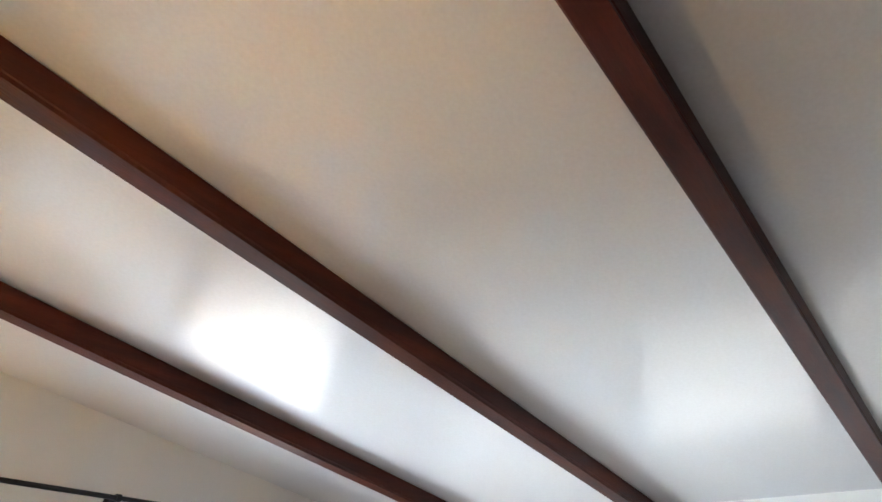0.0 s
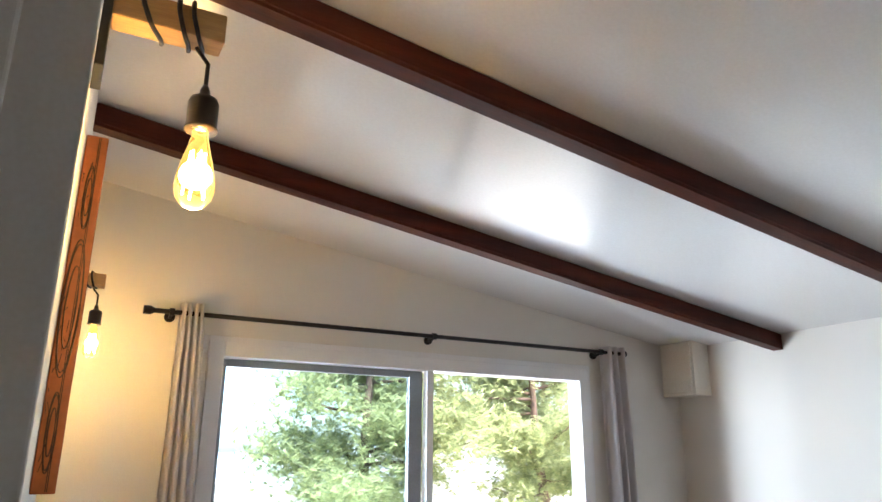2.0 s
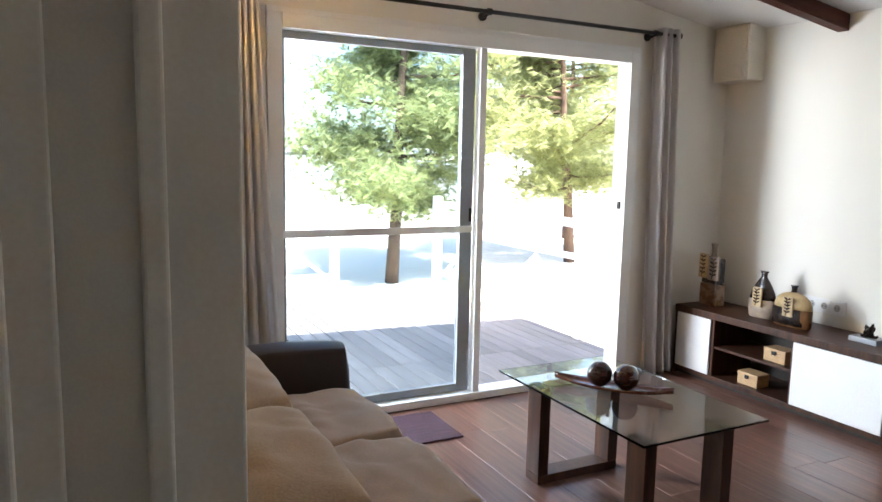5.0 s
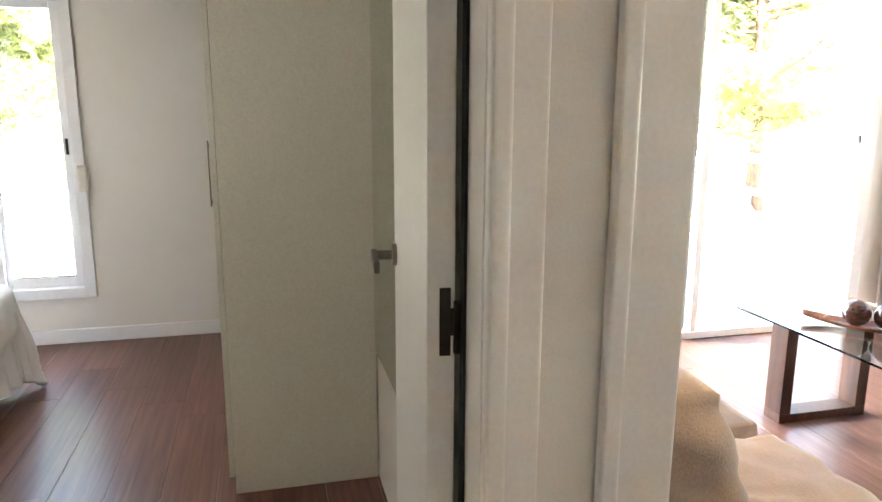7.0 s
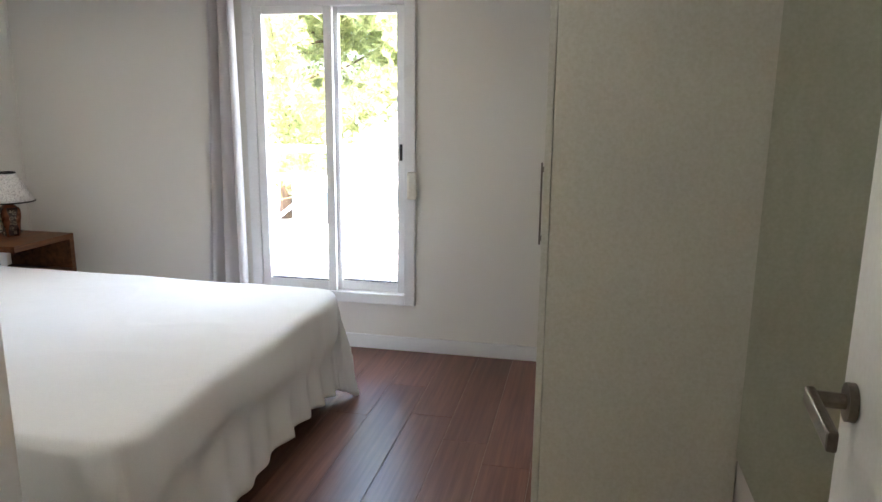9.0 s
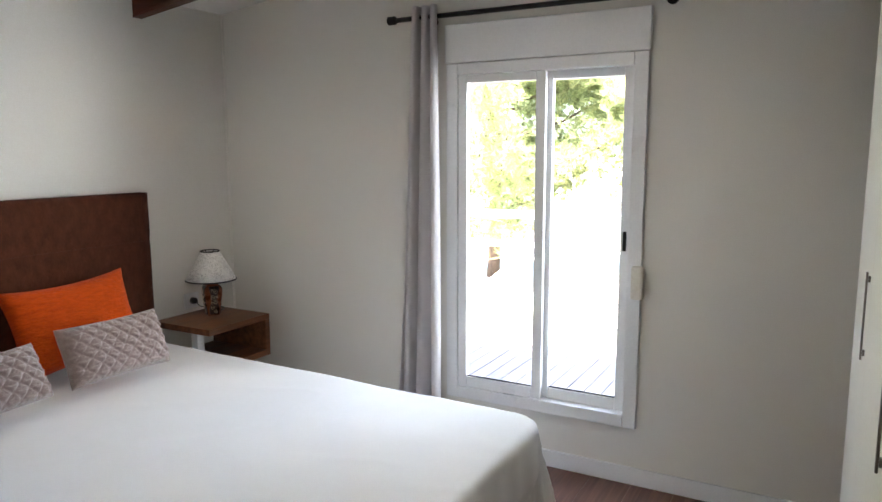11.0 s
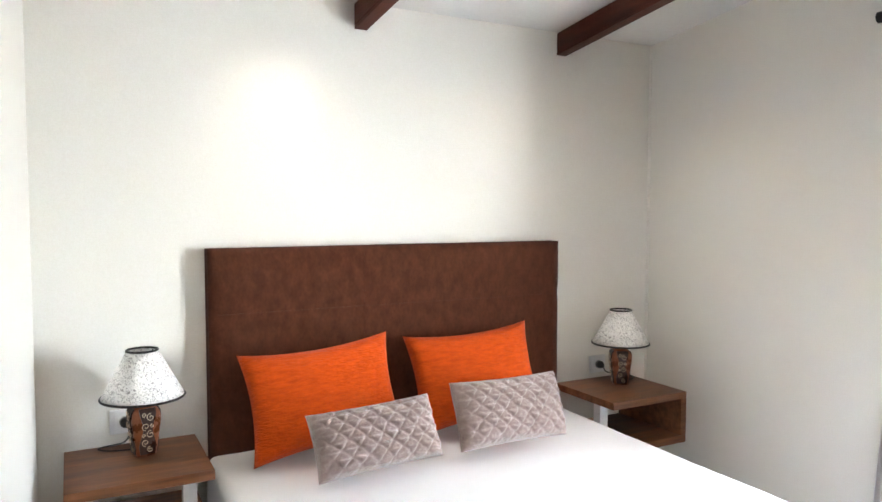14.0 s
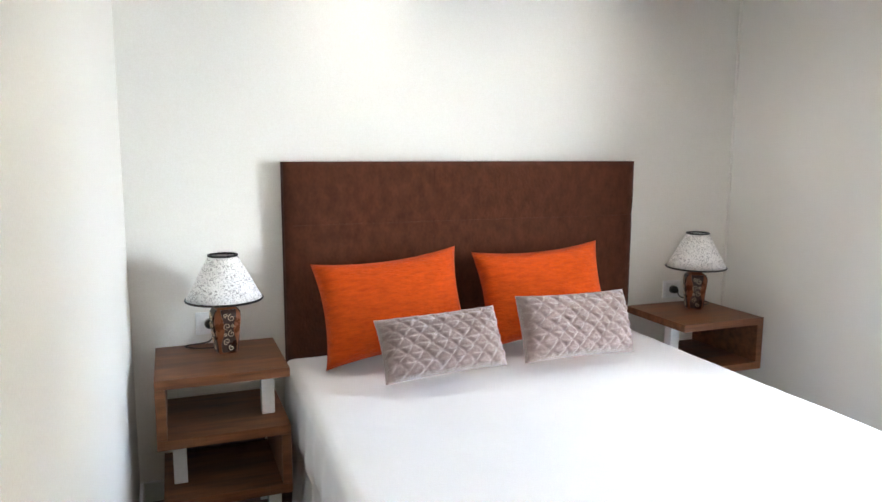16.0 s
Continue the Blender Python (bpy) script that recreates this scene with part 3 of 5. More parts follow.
bedroom_window()
winder = thing("strap_winder", "cream plastic shutter strap winder on the wall", "shutter winder", at=(-1.385, BED_Y - 0.024, 0.96))
part("case", box(-1.412, -1.358, BED_Y - 0.062, BED_Y - 0.0235, 0.885, 1.035, 0.012), CREAM, winder, smooth=False)
part("strap", box(-1.394, -1.376, BED_Y - 0.030, BED_Y - 0.028, 1.035, 1.96), PVC, winder, "white woven shutter strap")


# ---- curtains ----
def curtain_rod(x0, x1, y, z, wall, joins, along="x"):
    def at(a, b, c):
        return (a, b, c) if along == "x" else (b, a, c)
    r = thing("curtain_rod", "black metal curtain rod with capped ends on brackets", "curtain rod", "curtain rods")
    part("rod", tube([at(x0, y, z), at(x1, y, z)], 0.012, 12), BLACK, r, smooth=True)
    for e, s in ((x0, -1), (x1, 1)):
        part("finial", tube([at(e, y, z), at(e + s * 0.012, y, z), at(e + s * 0.014, y, z), at(e + s * 0.05, y, z)], [0.013, 0.018, 0.021, 0.021], 14), BLACK, r)
    for j in joins:
        b = tube([at(j, wall, z - 0.012), at(j, wall + (0.012 if y > wall else -0.012), z - 0.012)], 0.026, 16)
        tube([at(j, wall, z - 0.012), at(j, (wall + y) / 2, z - 0.016), at(j, y, z - 0.006)], 0.009, 8, b)
        tube([at(j - 0.012, y, z), at(j + 0.012, y, z)], 0.019, 14, b)
        part("bracket", b, BLACK, r)
    return r


def curtain(x0t, x1t, x0b, x1b, y, z0, z1, folds, depth, seed, label):
    """Pleated cloth hung from eyelets: a rippled sheet with thickness."""
    rng = random.Random(seed)
    nu, nv = folds * 16, 26
    ph = [rng.uniform(-0.5, 0.5) for _ in range(6)]
    bm = bmesh.new()
    grid = []
    for j in range(nv + 1):
        v = j / nv
        row = []
        for i in range(nu + 1):
            u = i / nu
            a = x0t + (x1t - x0t) * u
            b = x0b + (x1b - x0b) * u
            x = b + (a - b) * v ** 0.8
            turn = 2 * math.pi * folds * u + ph[0] + 0.35 * math.sin(2.2 * v + ph[1])
            w = math.sin(turn) + 0.16 * math.sin(3 * turn) + 0.22 * math.sin(math.pi * folds * u + ph[1] + v)
            yy = y + depth * w * (0.85 + 0.25 * (1 - v)) + 0.004 * math.sin(4 * v + ph[2]) * (1 - v)
            x += 0.003 * math.sin(3 * v + ph[3] + 4 * u) * (1 - v)
            row.append(bm.verts.new((x, yy, z0 + (z1 - z0) * v)))
        grid.append(row)
    for j in range(nv):
        for i in range(nu):
            bm.faces.new((grid[j][i], grid[j][i + 1], grid[j + 1][i + 1], grid[j + 1][i]))
    ob = part("curtain", bm, CURTAIN, smooth=True)
    mod = ob.modifiers.new("thickness", "SOLIDIFY")
    mod.thickness = 0.004
    return tagged(ob, label, "curtain", "curtains")


curtain_rod(0.52, 3.44, LIVING_Y - 0.085, 2.285, LIVING_Y - 0.001, (0.60, 2.04, 3.28))
curtain(0.635, 0.745, 0.60, 0.87, LIVING_Y - 0.085, 0.02, 2.335, 4, 0.036, 3, "greige cloth curtain gathered beside the sliding door")
curtain(3.30, 3.47, 3.36, 3.57, LIVING_Y - 0.085, 0.02, 2.325, 3, 0.042, 5, "greige cloth curtain gathered beside the sideboard")
curtain_rod(-2.60, -1.20, BED_Y - 0.085, 2.185, BED_Y - 0.001, (-1.29, -2.44))
curtain(-2.52, -2.37, -2.64, -2.35, BED_Y - 0.085, 0.02, 2.235, 3, 0.050, 8, "greige cloth curtain gathered beside the bedroom window")
curtain_rod(1.60, -1.0, RIGHT_X - 0.085, 2.217, RIGHT_X - 0.001, (1.45, -0.85), along="y")

# ---- wall lamps and the map canvas ----


def wall_lamp(y, reach):
    x, z = PART_R + 0.001, 2.317
    L = thing("wall_lamp", "pine block wall lamp with a lit filament bulb on black cord", "wall lamp", "wall lamps", at=(x, y, z))
    part("back_plate", box(x, x + 0.016, y - 0.045, y + 0.045, z - 0.13, z + 0.085, 0.002), BLACK, L)
    part("arm", box(x + 0.016, x + reach, y - 0.026, y + 0.026, z - 0.027, z + 0.027, 0.004), PINE, L, "pale pine block arm")
    c = bmesh.new()
    for dx, lean in ((reach - 0.115, 0.02), (reach - 0.065, 0.014), (reach - 0.042, 0.014)):
        ring = []
        for k in range(17):
            a = 2 * math.pi * k / 16
            rr = 0.040 / max(abs(math.cos(a)), abs(math.sin(a))) ** 0.75
            ring.append((x + dx + lean * math.cos(a + 0.6), y + rr * 0.80 * math.cos(a), z + 0.002 + rr * 0.80 * math.sin(a)))
        tube(ring, 0.0042, 6, c)
    bx = x + reach - 0.020
    tube([(x + reach - 0.042, y, z - 0.034), (bx, y, z - 0.06), (bx, y, z - 0.115)], 0.0038, 6, c)
    part("cord", c, BLACK, L, "black cord wound round the arm", smooth=True)
    part("socket", lathe([(0.004, 0.085), (0.008, 0.075), (0.010, 0.062), (0.022, 0.058), (0.025, 0.05), (0.025, 0.006), (0.027, 0.004), (0.027, 0.0), (0.0, 0.0)][::-1], (bx, y, z - 0.185), 24), BAKELITE, L, smooth=True)
    bulb = part("bulb", lathe([(0.0, -0.138), (0.006, -0.136), (0.018, -0.131), (0.028, -0.118), (0.032, -0.102), (0.031, -0.085), (0.025, -0.055), (0.018, -0.03), (0.014, -0.012), (0.013, 0.0)], (bx, y, z - 0.186), 24), BULB_GLASS, L, "lit amber glass bulb", smooth=True)
    bulb.visible_shadow = False
    f = bmesh.new()
    for k in range(5):
        a = 2 * math.pi * k / 5
        tube([(bx + 0.009 * math.cos(a), y + 0.009 * math.sin(a), z - 0.225), (bx + 0.015 * math.cos(a + 0.5), y + 0.015 * math.sin(a + 0.5), z - 0.298)], 0.0016, 5, f)
    fil = part("filament", f, FILAMENT, bulb)
    lamp("wall_bulb_light", "POINT", pose(bx, y, z - 0.262), BULB_WATTS, (1.0, 0.70, 0.34), radius=0.03)
    return L


wall_lamp(0.60, 0.192)
wall_lamp(2.68, 0.132)


def map_canvas():
    y0, y1, z0, z1, x0, x1 = 1.15, 2.15, 1.540, 2.320, PART_R + 0.001, 0.192
    m = thing("wall_canvas", "red-brown antique map print on a deep canvas", "wall art", at=(x0, y0, z0))
    part("canvas", box(x0, x1, y0, y1, z0, z1, 0.003), MAPART, m)
    b = bmesh.new()
    for cz, r in ((1.92, 0.15), (1.66, 0.08), (2.17, 0.075)):
        for rr in (r, r * 0.93, r * 0.6):
            ring = [(x1 + 0.0012, y0 + 0.26 + rr * math.cos(2 * math.pi * k / 40), cz + rr * math.sin(2 * math.pi * k / 40)) for k in range(41)]
            tube(ring, 0.0016, 4, b)
            tube([(p[0] - x1 + x0 + 0.02 + 0.12 * (p[1] - y0 - 0.26), y0 - 0.0012, p[2]) for p in ring], 0.0014, 4, b)
    for x in (x1 - 0.016, x1 - 0.019):
        tube([(x, y0 - 0.0012, z0 + 0.004), (x, y0 - 0.0012, z1 - 0.004)], 0.0012, 4, b)
    rng = random.Random(4)
    for k in range(26):
        z = rng.uniform(z0 + 0.03, z1 - 0.03)
        x = rng.uniform(x0 + 0.004, x1 - 0.024)
        tube([(x, y0 - 0.0012, z), (x + rng.uniform(-0.006, 0.006), y0 - 0.0012, z + rng.uniform(0.004, 0.03))], 0.001, 4, b)
    part("print", b, MAPLINE, m, "dark printed circles and lines")


map_canvas()

# ---- electrical box, sockets ----
eb = thing("electrical_box", "cream plastic electrical box under the ceiling in the corner", "electrical box", at=(4.0, 3.0, 2.02))
part("body", box(3.895, RIGHT_X - 0.001, 2.845, LIVING_Y - 0.004, 2.02, 2.385, 0.008), CREAM, eb)
part("cover", box(3.880, 3.894, 2.86, LIVING_Y - 0.02, 2.04, 2.37, 0.005), CREAM, eb)
part("lower_flap", box(3.874, 3.879, 2.88, LIVING_Y - 0.03, 2.055, 2.12, 0.002), CREAM, eb)


def socket_plate(name, m, cells, label):
    s = thing(name, label, "socket", "sockets")
    w = 0.085 * cells + 0.02
    part("plate", box(-0.008, 0, -w / 2, w / 2, -0.045, 0.045, 0.004), PVC, s)
    for k in range(cells):
        c = -w / 2 + 0.0525 + 0.085 * k
        b = box(-0.011, -0.0085, c - 0.037, c + 0.037, -0.037, 0.037, 0.002)
        insert = part("insert", b, PVC, s)
        # grey disc and black dots paint the shaded recess and its pin holes
        part("recess", tube([(-0.0135, c, 0), (-0.0112, c, 0)], 0.021, 20), RECESS_SHADE, insert)
        h = bmesh.new()
        for d in (-0.009, 0.009):
            tube([(-0.0145, c + d, 0), (-0.0136, c + d, 0)], 0.004, 8, h)
        part("pin_hole", h, BLACK, insert)
    s.matrix_world = m
    return s


socket_plate("wall_socket", pose(RIGHT_X - 0.001, 2.262, 0.60), 3, "white triple socket plate above the sideboard")
socket_plate("wall_socket", pose(HEAD_X + 0.001, 1.33, 0.70, 0, 0, 180), 1, "white single socket beside the bed")
socket_plate("wall_socket", pose(HEAD_X + 0.001, 3.56, 0.685, 0, 0, 180), 1, "white single socket beside the bed")

# ---- sideboard and what stands on it ----


def sideboard():
    x0, x1, y0, y1, h = 3.64, 4.03, 1.58, 3.09, 0.485
    s = thing("sideboard", "long low walnut sideboard with white fronts and open shelves", "sideboard", at=(x0, y0, 0))
    part("top", box(x0 - 0.005, x1, y0, y1, h - 0.045, h, 0.003), WALNUT, s)
    part("bottom", box(x0, x1, y0 + 0.03, y1 - 0.03, 0.03, 0.06, 0.002), WALNUT, s)
    part("plinth", box(x0 + 0.03, x1, y0 + 0.03, y1 - 0.03, 0.001, 0.029), DARKWOOD, s)
    for y in (y0, y1 - 0.03):
        part("side", box(x0, x1, y, y + 0.029, 0, h - 0.046, 0.002), WALNUT, s)
    for y in (2.155, 2.745):
        part("divider", box(x0 + 0.004, x1 - 0.012, y, y + 0.02, 0.061, h - 0.046, 0.002), WALNUT, s)
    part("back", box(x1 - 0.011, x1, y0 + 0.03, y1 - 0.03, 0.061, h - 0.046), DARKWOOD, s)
    part("shelf", box(x0 + 0.01, x1 - 0.012, 2.176, 2.744, 0.245, 0.262, 0.002), WALNUT, s)
    for a, b in ((y0 + 0.032, 2.153), (2.767, y1 - 0.032)):
        part("door", box(x0 - 0.012, x0 + 0.003, a, b, 0.062, h - 0.048, 0.003), WHITE_GLOSS, s, "white glossy front")
    return s


sideboard()


def small_box(y, z):
    b = thing("wooden_box", "small pale wooden box with a dark clasp on the shelf", "box", "shelf boxes", at=(3.75, y, z))
    part("body", box(3.69, 3.80, y - 0.075, y + 0.075, z, z + 0.058, 0.003), BOXWOOD, b)
    part("lid", box(3.688, 3.802, y - 0.077, y + 0.077, z + 0.059, z + 0.082, 0.003), BOXWOOD, b)
    part("clasp", box(3.680, 3.687, y - 0.014, y + 0.014, z + 0.045, z + 0.068, 0.002), BLACK, b)


small_box(2.32, 0.263)
small_box(2.50, 0.061)


def panel(name, parent, x, y0, y1, z0, z1, mat, seed, tilt=0.0):
    """A raised plaque on a vase with a dark leafy sprig."""
    p = part(name, box(x - 0.012, x, y0, y1, z0, z1, 0.003), mat, parent, "cream plaque with a dark sprig")
    rng = random.Random(seed)
    s = bmesh.new()
    cy = (y0 + y1) / 2
    tube([(x - 0.014, cy + 0.008, z0 + 0.008), (x - 0.014, cy - 0.004, (z0 + z1) / 2), (x - 0.014, cy + 0.006, z1 - 0.012)], 0.0022, 5, s)
    n = 5
    for k in range(n):
        z = z0 + (z1 - z0) * (0.2 + 0.65 * k / (n - 1))
        for sg in (-1, 1):
            tube([(x - 0.014, cy, z), (x - 0.014, cy + sg * (y1 - y0) * 0.2, z + 0.009), (x - 0.014, cy + sg * (y1 - y0) * 0.34, z + 0.013)], [0.002, 0.0055, 0.001], 6, s)
    part("sprig", s, CERAMIC_DARK, p, "dark leafy sprig")


SBZ = 0.485
# tall vase with two plaques
v = thing("vase", "tall brown ceramic vase with two cream leaf plaques", "vase", "vases on the sideboard", at=(3.84, 2.96, SBZ))
part("foot", box(3.79, 3.88, 2.885, 3.03, SBZ, SBZ + 0.155, 0.012), CERAMIC_AMBER, v)
part("body", box(3.795, 3.875, 2.89, 3.025, SBZ + 0.1555, SBZ + 0.33, 0.012), CERAMIC_DARK, v)
part("neck", lathe([(0.022, 0.33), (0.018, 0.36), (0.018, 0.40), (0.024, 0.425), (0.026, 0.432), (0.02, 0.432)], (3.835, 2.957, SBZ), 20), CERAMIC_TAUPE, v, smooth=True)
panel("plaque", v, 3.794, 2.968, 3.04, SBZ + 0.19, SBZ + 0.36, CERAMIC_CREAM, 1)
panel("plaque", v, 3.788, 2.862, 2.955, SBZ + 0.185, SBZ + 0.35, CERAMIC_TAUPE, 2)
# pear-shaped bottle
v = thing("vase", "dark pear-shaped ceramic bottle vase with a cream plaque", "vase", "vases on the sideboard", at=(3.84, 2.55, SBZ))
part("foot", lathe([(0.085, 0.0), (0.092, 0.01), (0.098, 0.06), (0.094, 0.12)], (3.84, 2.55, SBZ), 36, (0.55, 1)), CERAMIC_TAUPE, v, smooth=True)
part("body", lathe([(0.094, 0.12), (0.082, 0.165), (0.055, 0.215), (0.03, 0.25), (0.022, 0.265), (0.022, 0.285), (0.032, 0.300), (0.026, 0.300)], (3.84, 2.55, SBZ), 36, (0.55, 1)), CERAMIC_DARK, v, smooth=True)
panel("plaque", v, 3.788, 2.512, 2.580, SBZ + 0.075, SBZ + 0.20, CERAMIC_CREAM, 3)
# round-shouldered bottle
v = thing("vase", "low round-shouldered ceramic vase in cream, amber and black", "vase", "vases on the sideboard", at=(3.80, 2.30, SBZ))
part("foot", lathe([(0.118, 0.0), (0.125, 0.01), (0.128, 0.06), (0.127, 0.115)], (3.80, 2.30, SBZ), 36, (0.42, 1)), CERAMIC_AMBER, v, smooth=True)
part("shoulder", lathe([(0.127, 0.115), (0.122, 0.145), (0.105, 0.175), (0.075, 0.196), (0.035, 0.207), (0.018, 0.212)], (3.80, 2.30, SBZ), 36, (0.42, 1)), CERAMIC_CREAM, v, smooth=True)
part("neck", lathe([(0.018, 0.212), (0.015, 0.225), (0.017, 0.240), (0.024, 0.252), (0.018, 0.252)], (3.80, 2.30, SBZ), 20), CERAMIC_DARK, v, smooth=True)
panel("plaque", v, 3.752, 2.262, 2.330, SBZ + 0.065, SBZ + 0.185, CERAMIC_CREAM, 5)
part("glaze_patch", lathe([(0.1285, 0.012), (0.1305, 0.06), (0.1295, 0.112)], (3.8005, 2.305, SBZ), 36, (0.43, 1.0)), CERAMIC_DARK, v, "black crackled band", smooth=True)
# small plant ornament on a glass block
v = thing("ornament", "small dark leafy ornament on a pale glass base", "ornament", at=(3.85, 1.86, SBZ))
part("base", box(3.80, 3.90, 1.78, 1.94, SBZ, SBZ + 0.03, 0.004), ALU, v)
rng = random.Random(9)
b = bmesh.new()
for k in range(26):
    a = rng.uniform(0, 2 * math.pi)
    r = rng.uniform(0.01, 0.055)
    z = SBZ + 0.031 + rng.uniform(0.0, 0.10) * (1 - r / 0.08)
    tube([(3.85 + 0.3 * r * math.cos(a), 1.86 + 0.3 * r * math.sin(a), SBZ + 0.031), (3.85 + 0.6 * r * math.cos(a), 1.86 + r * math.sin(a), z), (3.85 + 0.8 * r * math.cos(a), 1.86 + 1.2 * r * math.sin(a), z + 0.012)], [0.004, 0.009, 0.003], 6, b)
part("leaves", b, CERAMIC_DARK, v)


# ---- coffee table ----
def coffee_table():
    x0, x1, y0, y1, z = 1.714, 2.367, 1.315, 2.31, 0.454
    t = thing("coffee_table", "coffee table with a clear glass top on two dark wooden loops", "coffee table", at=(x0, y0, 0))
    part("glass_top", box(x0, x1, y0, y1, z - 0.010, z, 0.002), TABLE_GLASS, t, "clear green-edged glass top")
    for ya in (1.335, 1.995):
        part("leg", box(x0 + 0.03, x0 + 0.085, ya, ya + 0.10, 0.041, z - 0.011, 0.003), WALNUT, t)
        part("leg", box(x1 - 0.225, x1 - 0.17, ya, ya + 0.10, 0.041, z - 0.011, 0.003), WALNUT, t)
        part("foot_bar", box(x0 + 0.03, x1 - 0.17, ya, ya + 0.10, 0.0, 0.040, 0.003), WALNUT, t)
    return t


coffee_table()


def tray_and_balls():
    cx, cy, z = 2.02, 1.85, 0.455
    t = thing("tray", "long boat-shaped polished wooden tray on the glass table", "tray", at=(cx, cy, z))
    bm = bmesh.new()
    n, m = 28, 8
    way, side = Vector((0.64, -0.77, 0)), Vector((0.77, 0.64, 0))
    top, bot = [], []
    for i in range(n + 1):
        u = -1 + 2 * i / n
        w = 0.062 * (1 - abs(u) ** 2.2) + 0.003
        lift = 0.022 * abs(u) ** 3
        rt, rb = [], []
        for j in range(m + 1):
            v = -1 + 2 * j / m
            p = Vector((cx, cy, z)) + way * (u * 0.26) + side * (v * w)
            dip = 0.016 * v * v
            rt.append(bm.verts.new((p.x, p.y, p.z + 0.010 + dip + lift)))
            rb.append(bm.verts.new((p.x, p.y, p.z + 0.001 + dip * 0.8 + lift)))
        top.append(rt)
        bot.append(rb)
    for g, flip in ((top, False), (bot, True)):
        for i in range(n):
            for j in range(m):
                q = (g[i][j], g[i + 1][j], g[i + 1][j + 1], g[i][j + 1])
                bm.faces.new(q[::-1] if flip else q)
    for i in range(n):
        bm.faces.new((top[i][0], bot[i][0], bot[i + 1][0], top[i + 1][0]))
        bm.faces.new((top[i][m], top[i + 1][m], bot[i + 1][m], bot[i][m]))
    for j in range(m):
        bm.faces.new((top[0][j], top[0][j + 1], bot[0][j + 1], bot[0][j]))
        bm.faces.new((top[n][j], bot[n][j], bot[n][j + 1], top[n][j + 1]))
    part("dish", bm, TRAYWOOD, t, smooth=True)
    for d in (-0.058, 0.058):
        c = Vector((cx, cy, z + 0.011)) + way * d
        prof = [(0.056 * math.sin(math.pi * k / 20), 0.056 - 0.056 * math.cos(math.pi * k / 20)) for k in range(21)]
        b = part("wooden_ball", lathe(prof, (c.x, c.y, c.z), 32), BALLWOOD, smooth=True)
        tagged(b, "polished dark wooden ball lying in the tray", "decorative ball", "balls in the tray")


tray_and_balls()

# ---- sofa ----


def cushion(x0, x1, y0, y1, z0, z1, puff=0.03, seed=0, lean=0.0, n=26, mat=None, name="cushion", parent=None, wrinkle=0.006, label=""):
    """A soft block: a rounded box whose faces swell and crease."""
    bm = box(x0, x1, y0, y1, z0, z1)
    bmesh.ops.subdivide_edges(bm, edges=bm.edges[:], cuts=n, use_grid_fill=True)
    cx, cy, cz = (x0 + x1) / 2, (y0 + y1) / 2, (z0 + z1) / 2
    hx, hy, hz = (x1 - x0) / 2, (y1 - y0) / 2, (z1 - z0) / 2
    for v in bm.verts:
        p = Vector(((v.co.x - cx) / hx, (v.co.y - cy) / hy, (v.co.z - cz) / hz))
        q = Vector([c * math.sqrt(max(0.0, 1 - (p[(i + 1) % 3] ** 2) / 2 - (p[(i + 2) % 3] ** 2) / 2 + (p[(i + 1) % 3] ** 2) * (p[(i + 2) % 3] ** 2) / 3)) for i, c in enumerate(p)])
        r = p * 0.72 + q * 0.28
        sw = (1 - p.x ** 4) * (1 - p.y ** 4) + (1 - p.y ** 4) * (1 - p.z ** 4) + (1 - p.x ** 4) * (1 - p.z ** 4)
        d = Vector((r.x * hx, r.y * hy, r.z * hz))
        d += d.normalized() * puff * 0.4 * sw
        d += d.normalized() * wrinkle * noise.noise(Vector((v.co.x * 9 + seed, v.co.y * 5, v.co.z * 14))) * 2
        ridge = 1 - 2 * abs(noise.noise(Vector((v.co.x * 6 + seed, v.co.y * 4 + v.co.z * 5, v.co.z * 6 - v.co.y * 3))))
        d += d.normalized() * wrinkle * 0.9 * max(0.0, ridge - 0.4)
        fold = 1 - 5 * abs(noise.noise(Vector((v.co.x * 3 + seed * 1.7, v.co.y * 7 + v.co.z * 2, v.co.z * 3))))
        d -= d.normalized() * wrinkle * 0.8 * max(0.0, fold)
        d.x -= lean * (d.z + hz)
        v.co = Vector((cx, cy, cz)) + d
    return part(name, bm, mat or SOFA, parent, label, smooth=True)


def sofa():
    s = thing("sofa", "beige suede three-seat sofa with loose back cushions", "sofa", at=(0.62, 1.55, 0))
    part("base", box(0.16, 1.04, 0.60, 2.50, 0.06, 0.27, 0.03), SOFA, s)
    part("back", box(0.14, 0.36, 0.60, 2.50, 0.271, 0.66, 0.04), SOFA, s)
    for y0, y1, k in ((0.64, 1.23, 1), (1.235, 1.855, 2), (1.86, 2.46, 3)):
        cushion(0.36, 1.06, y0, y1, 0.275, 0.43, 0.02, k, mat=SOFA, name="seat_cushion", parent=s, wrinkle=0.011)
        cushion(0.30, 0.56, y0 - 0.01, y1 + 0.01, 0.43, 0.85, 0.05, k + 7, lean=0.30, mat=SOFA, name="back_cushion", parent=s, wrinkle=0.008)
    cushion(0.16, 1.12, 0.43, 0.62, 0.06, 0.605, 0.01, 21, mat=SOFA, name="armrest", parent=s, wrinkle=0.002)
    cushion(0.30, 1.05, 2.50, 2.68, 0.06, 0.615, 0.005, 22, mat=SOFA_DARK, name="armrest", parent=s, wrinkle=0.001, label="dark brown leather armrest")
    for x in (0.22, 0.98):
        for y in (0.66, 2.44):
            part("leg", lathe([(0.02, 0.0), (0.026, 0.061)], (x, y, 0), 12), DARKWOOD, s)
    return s


sofa()

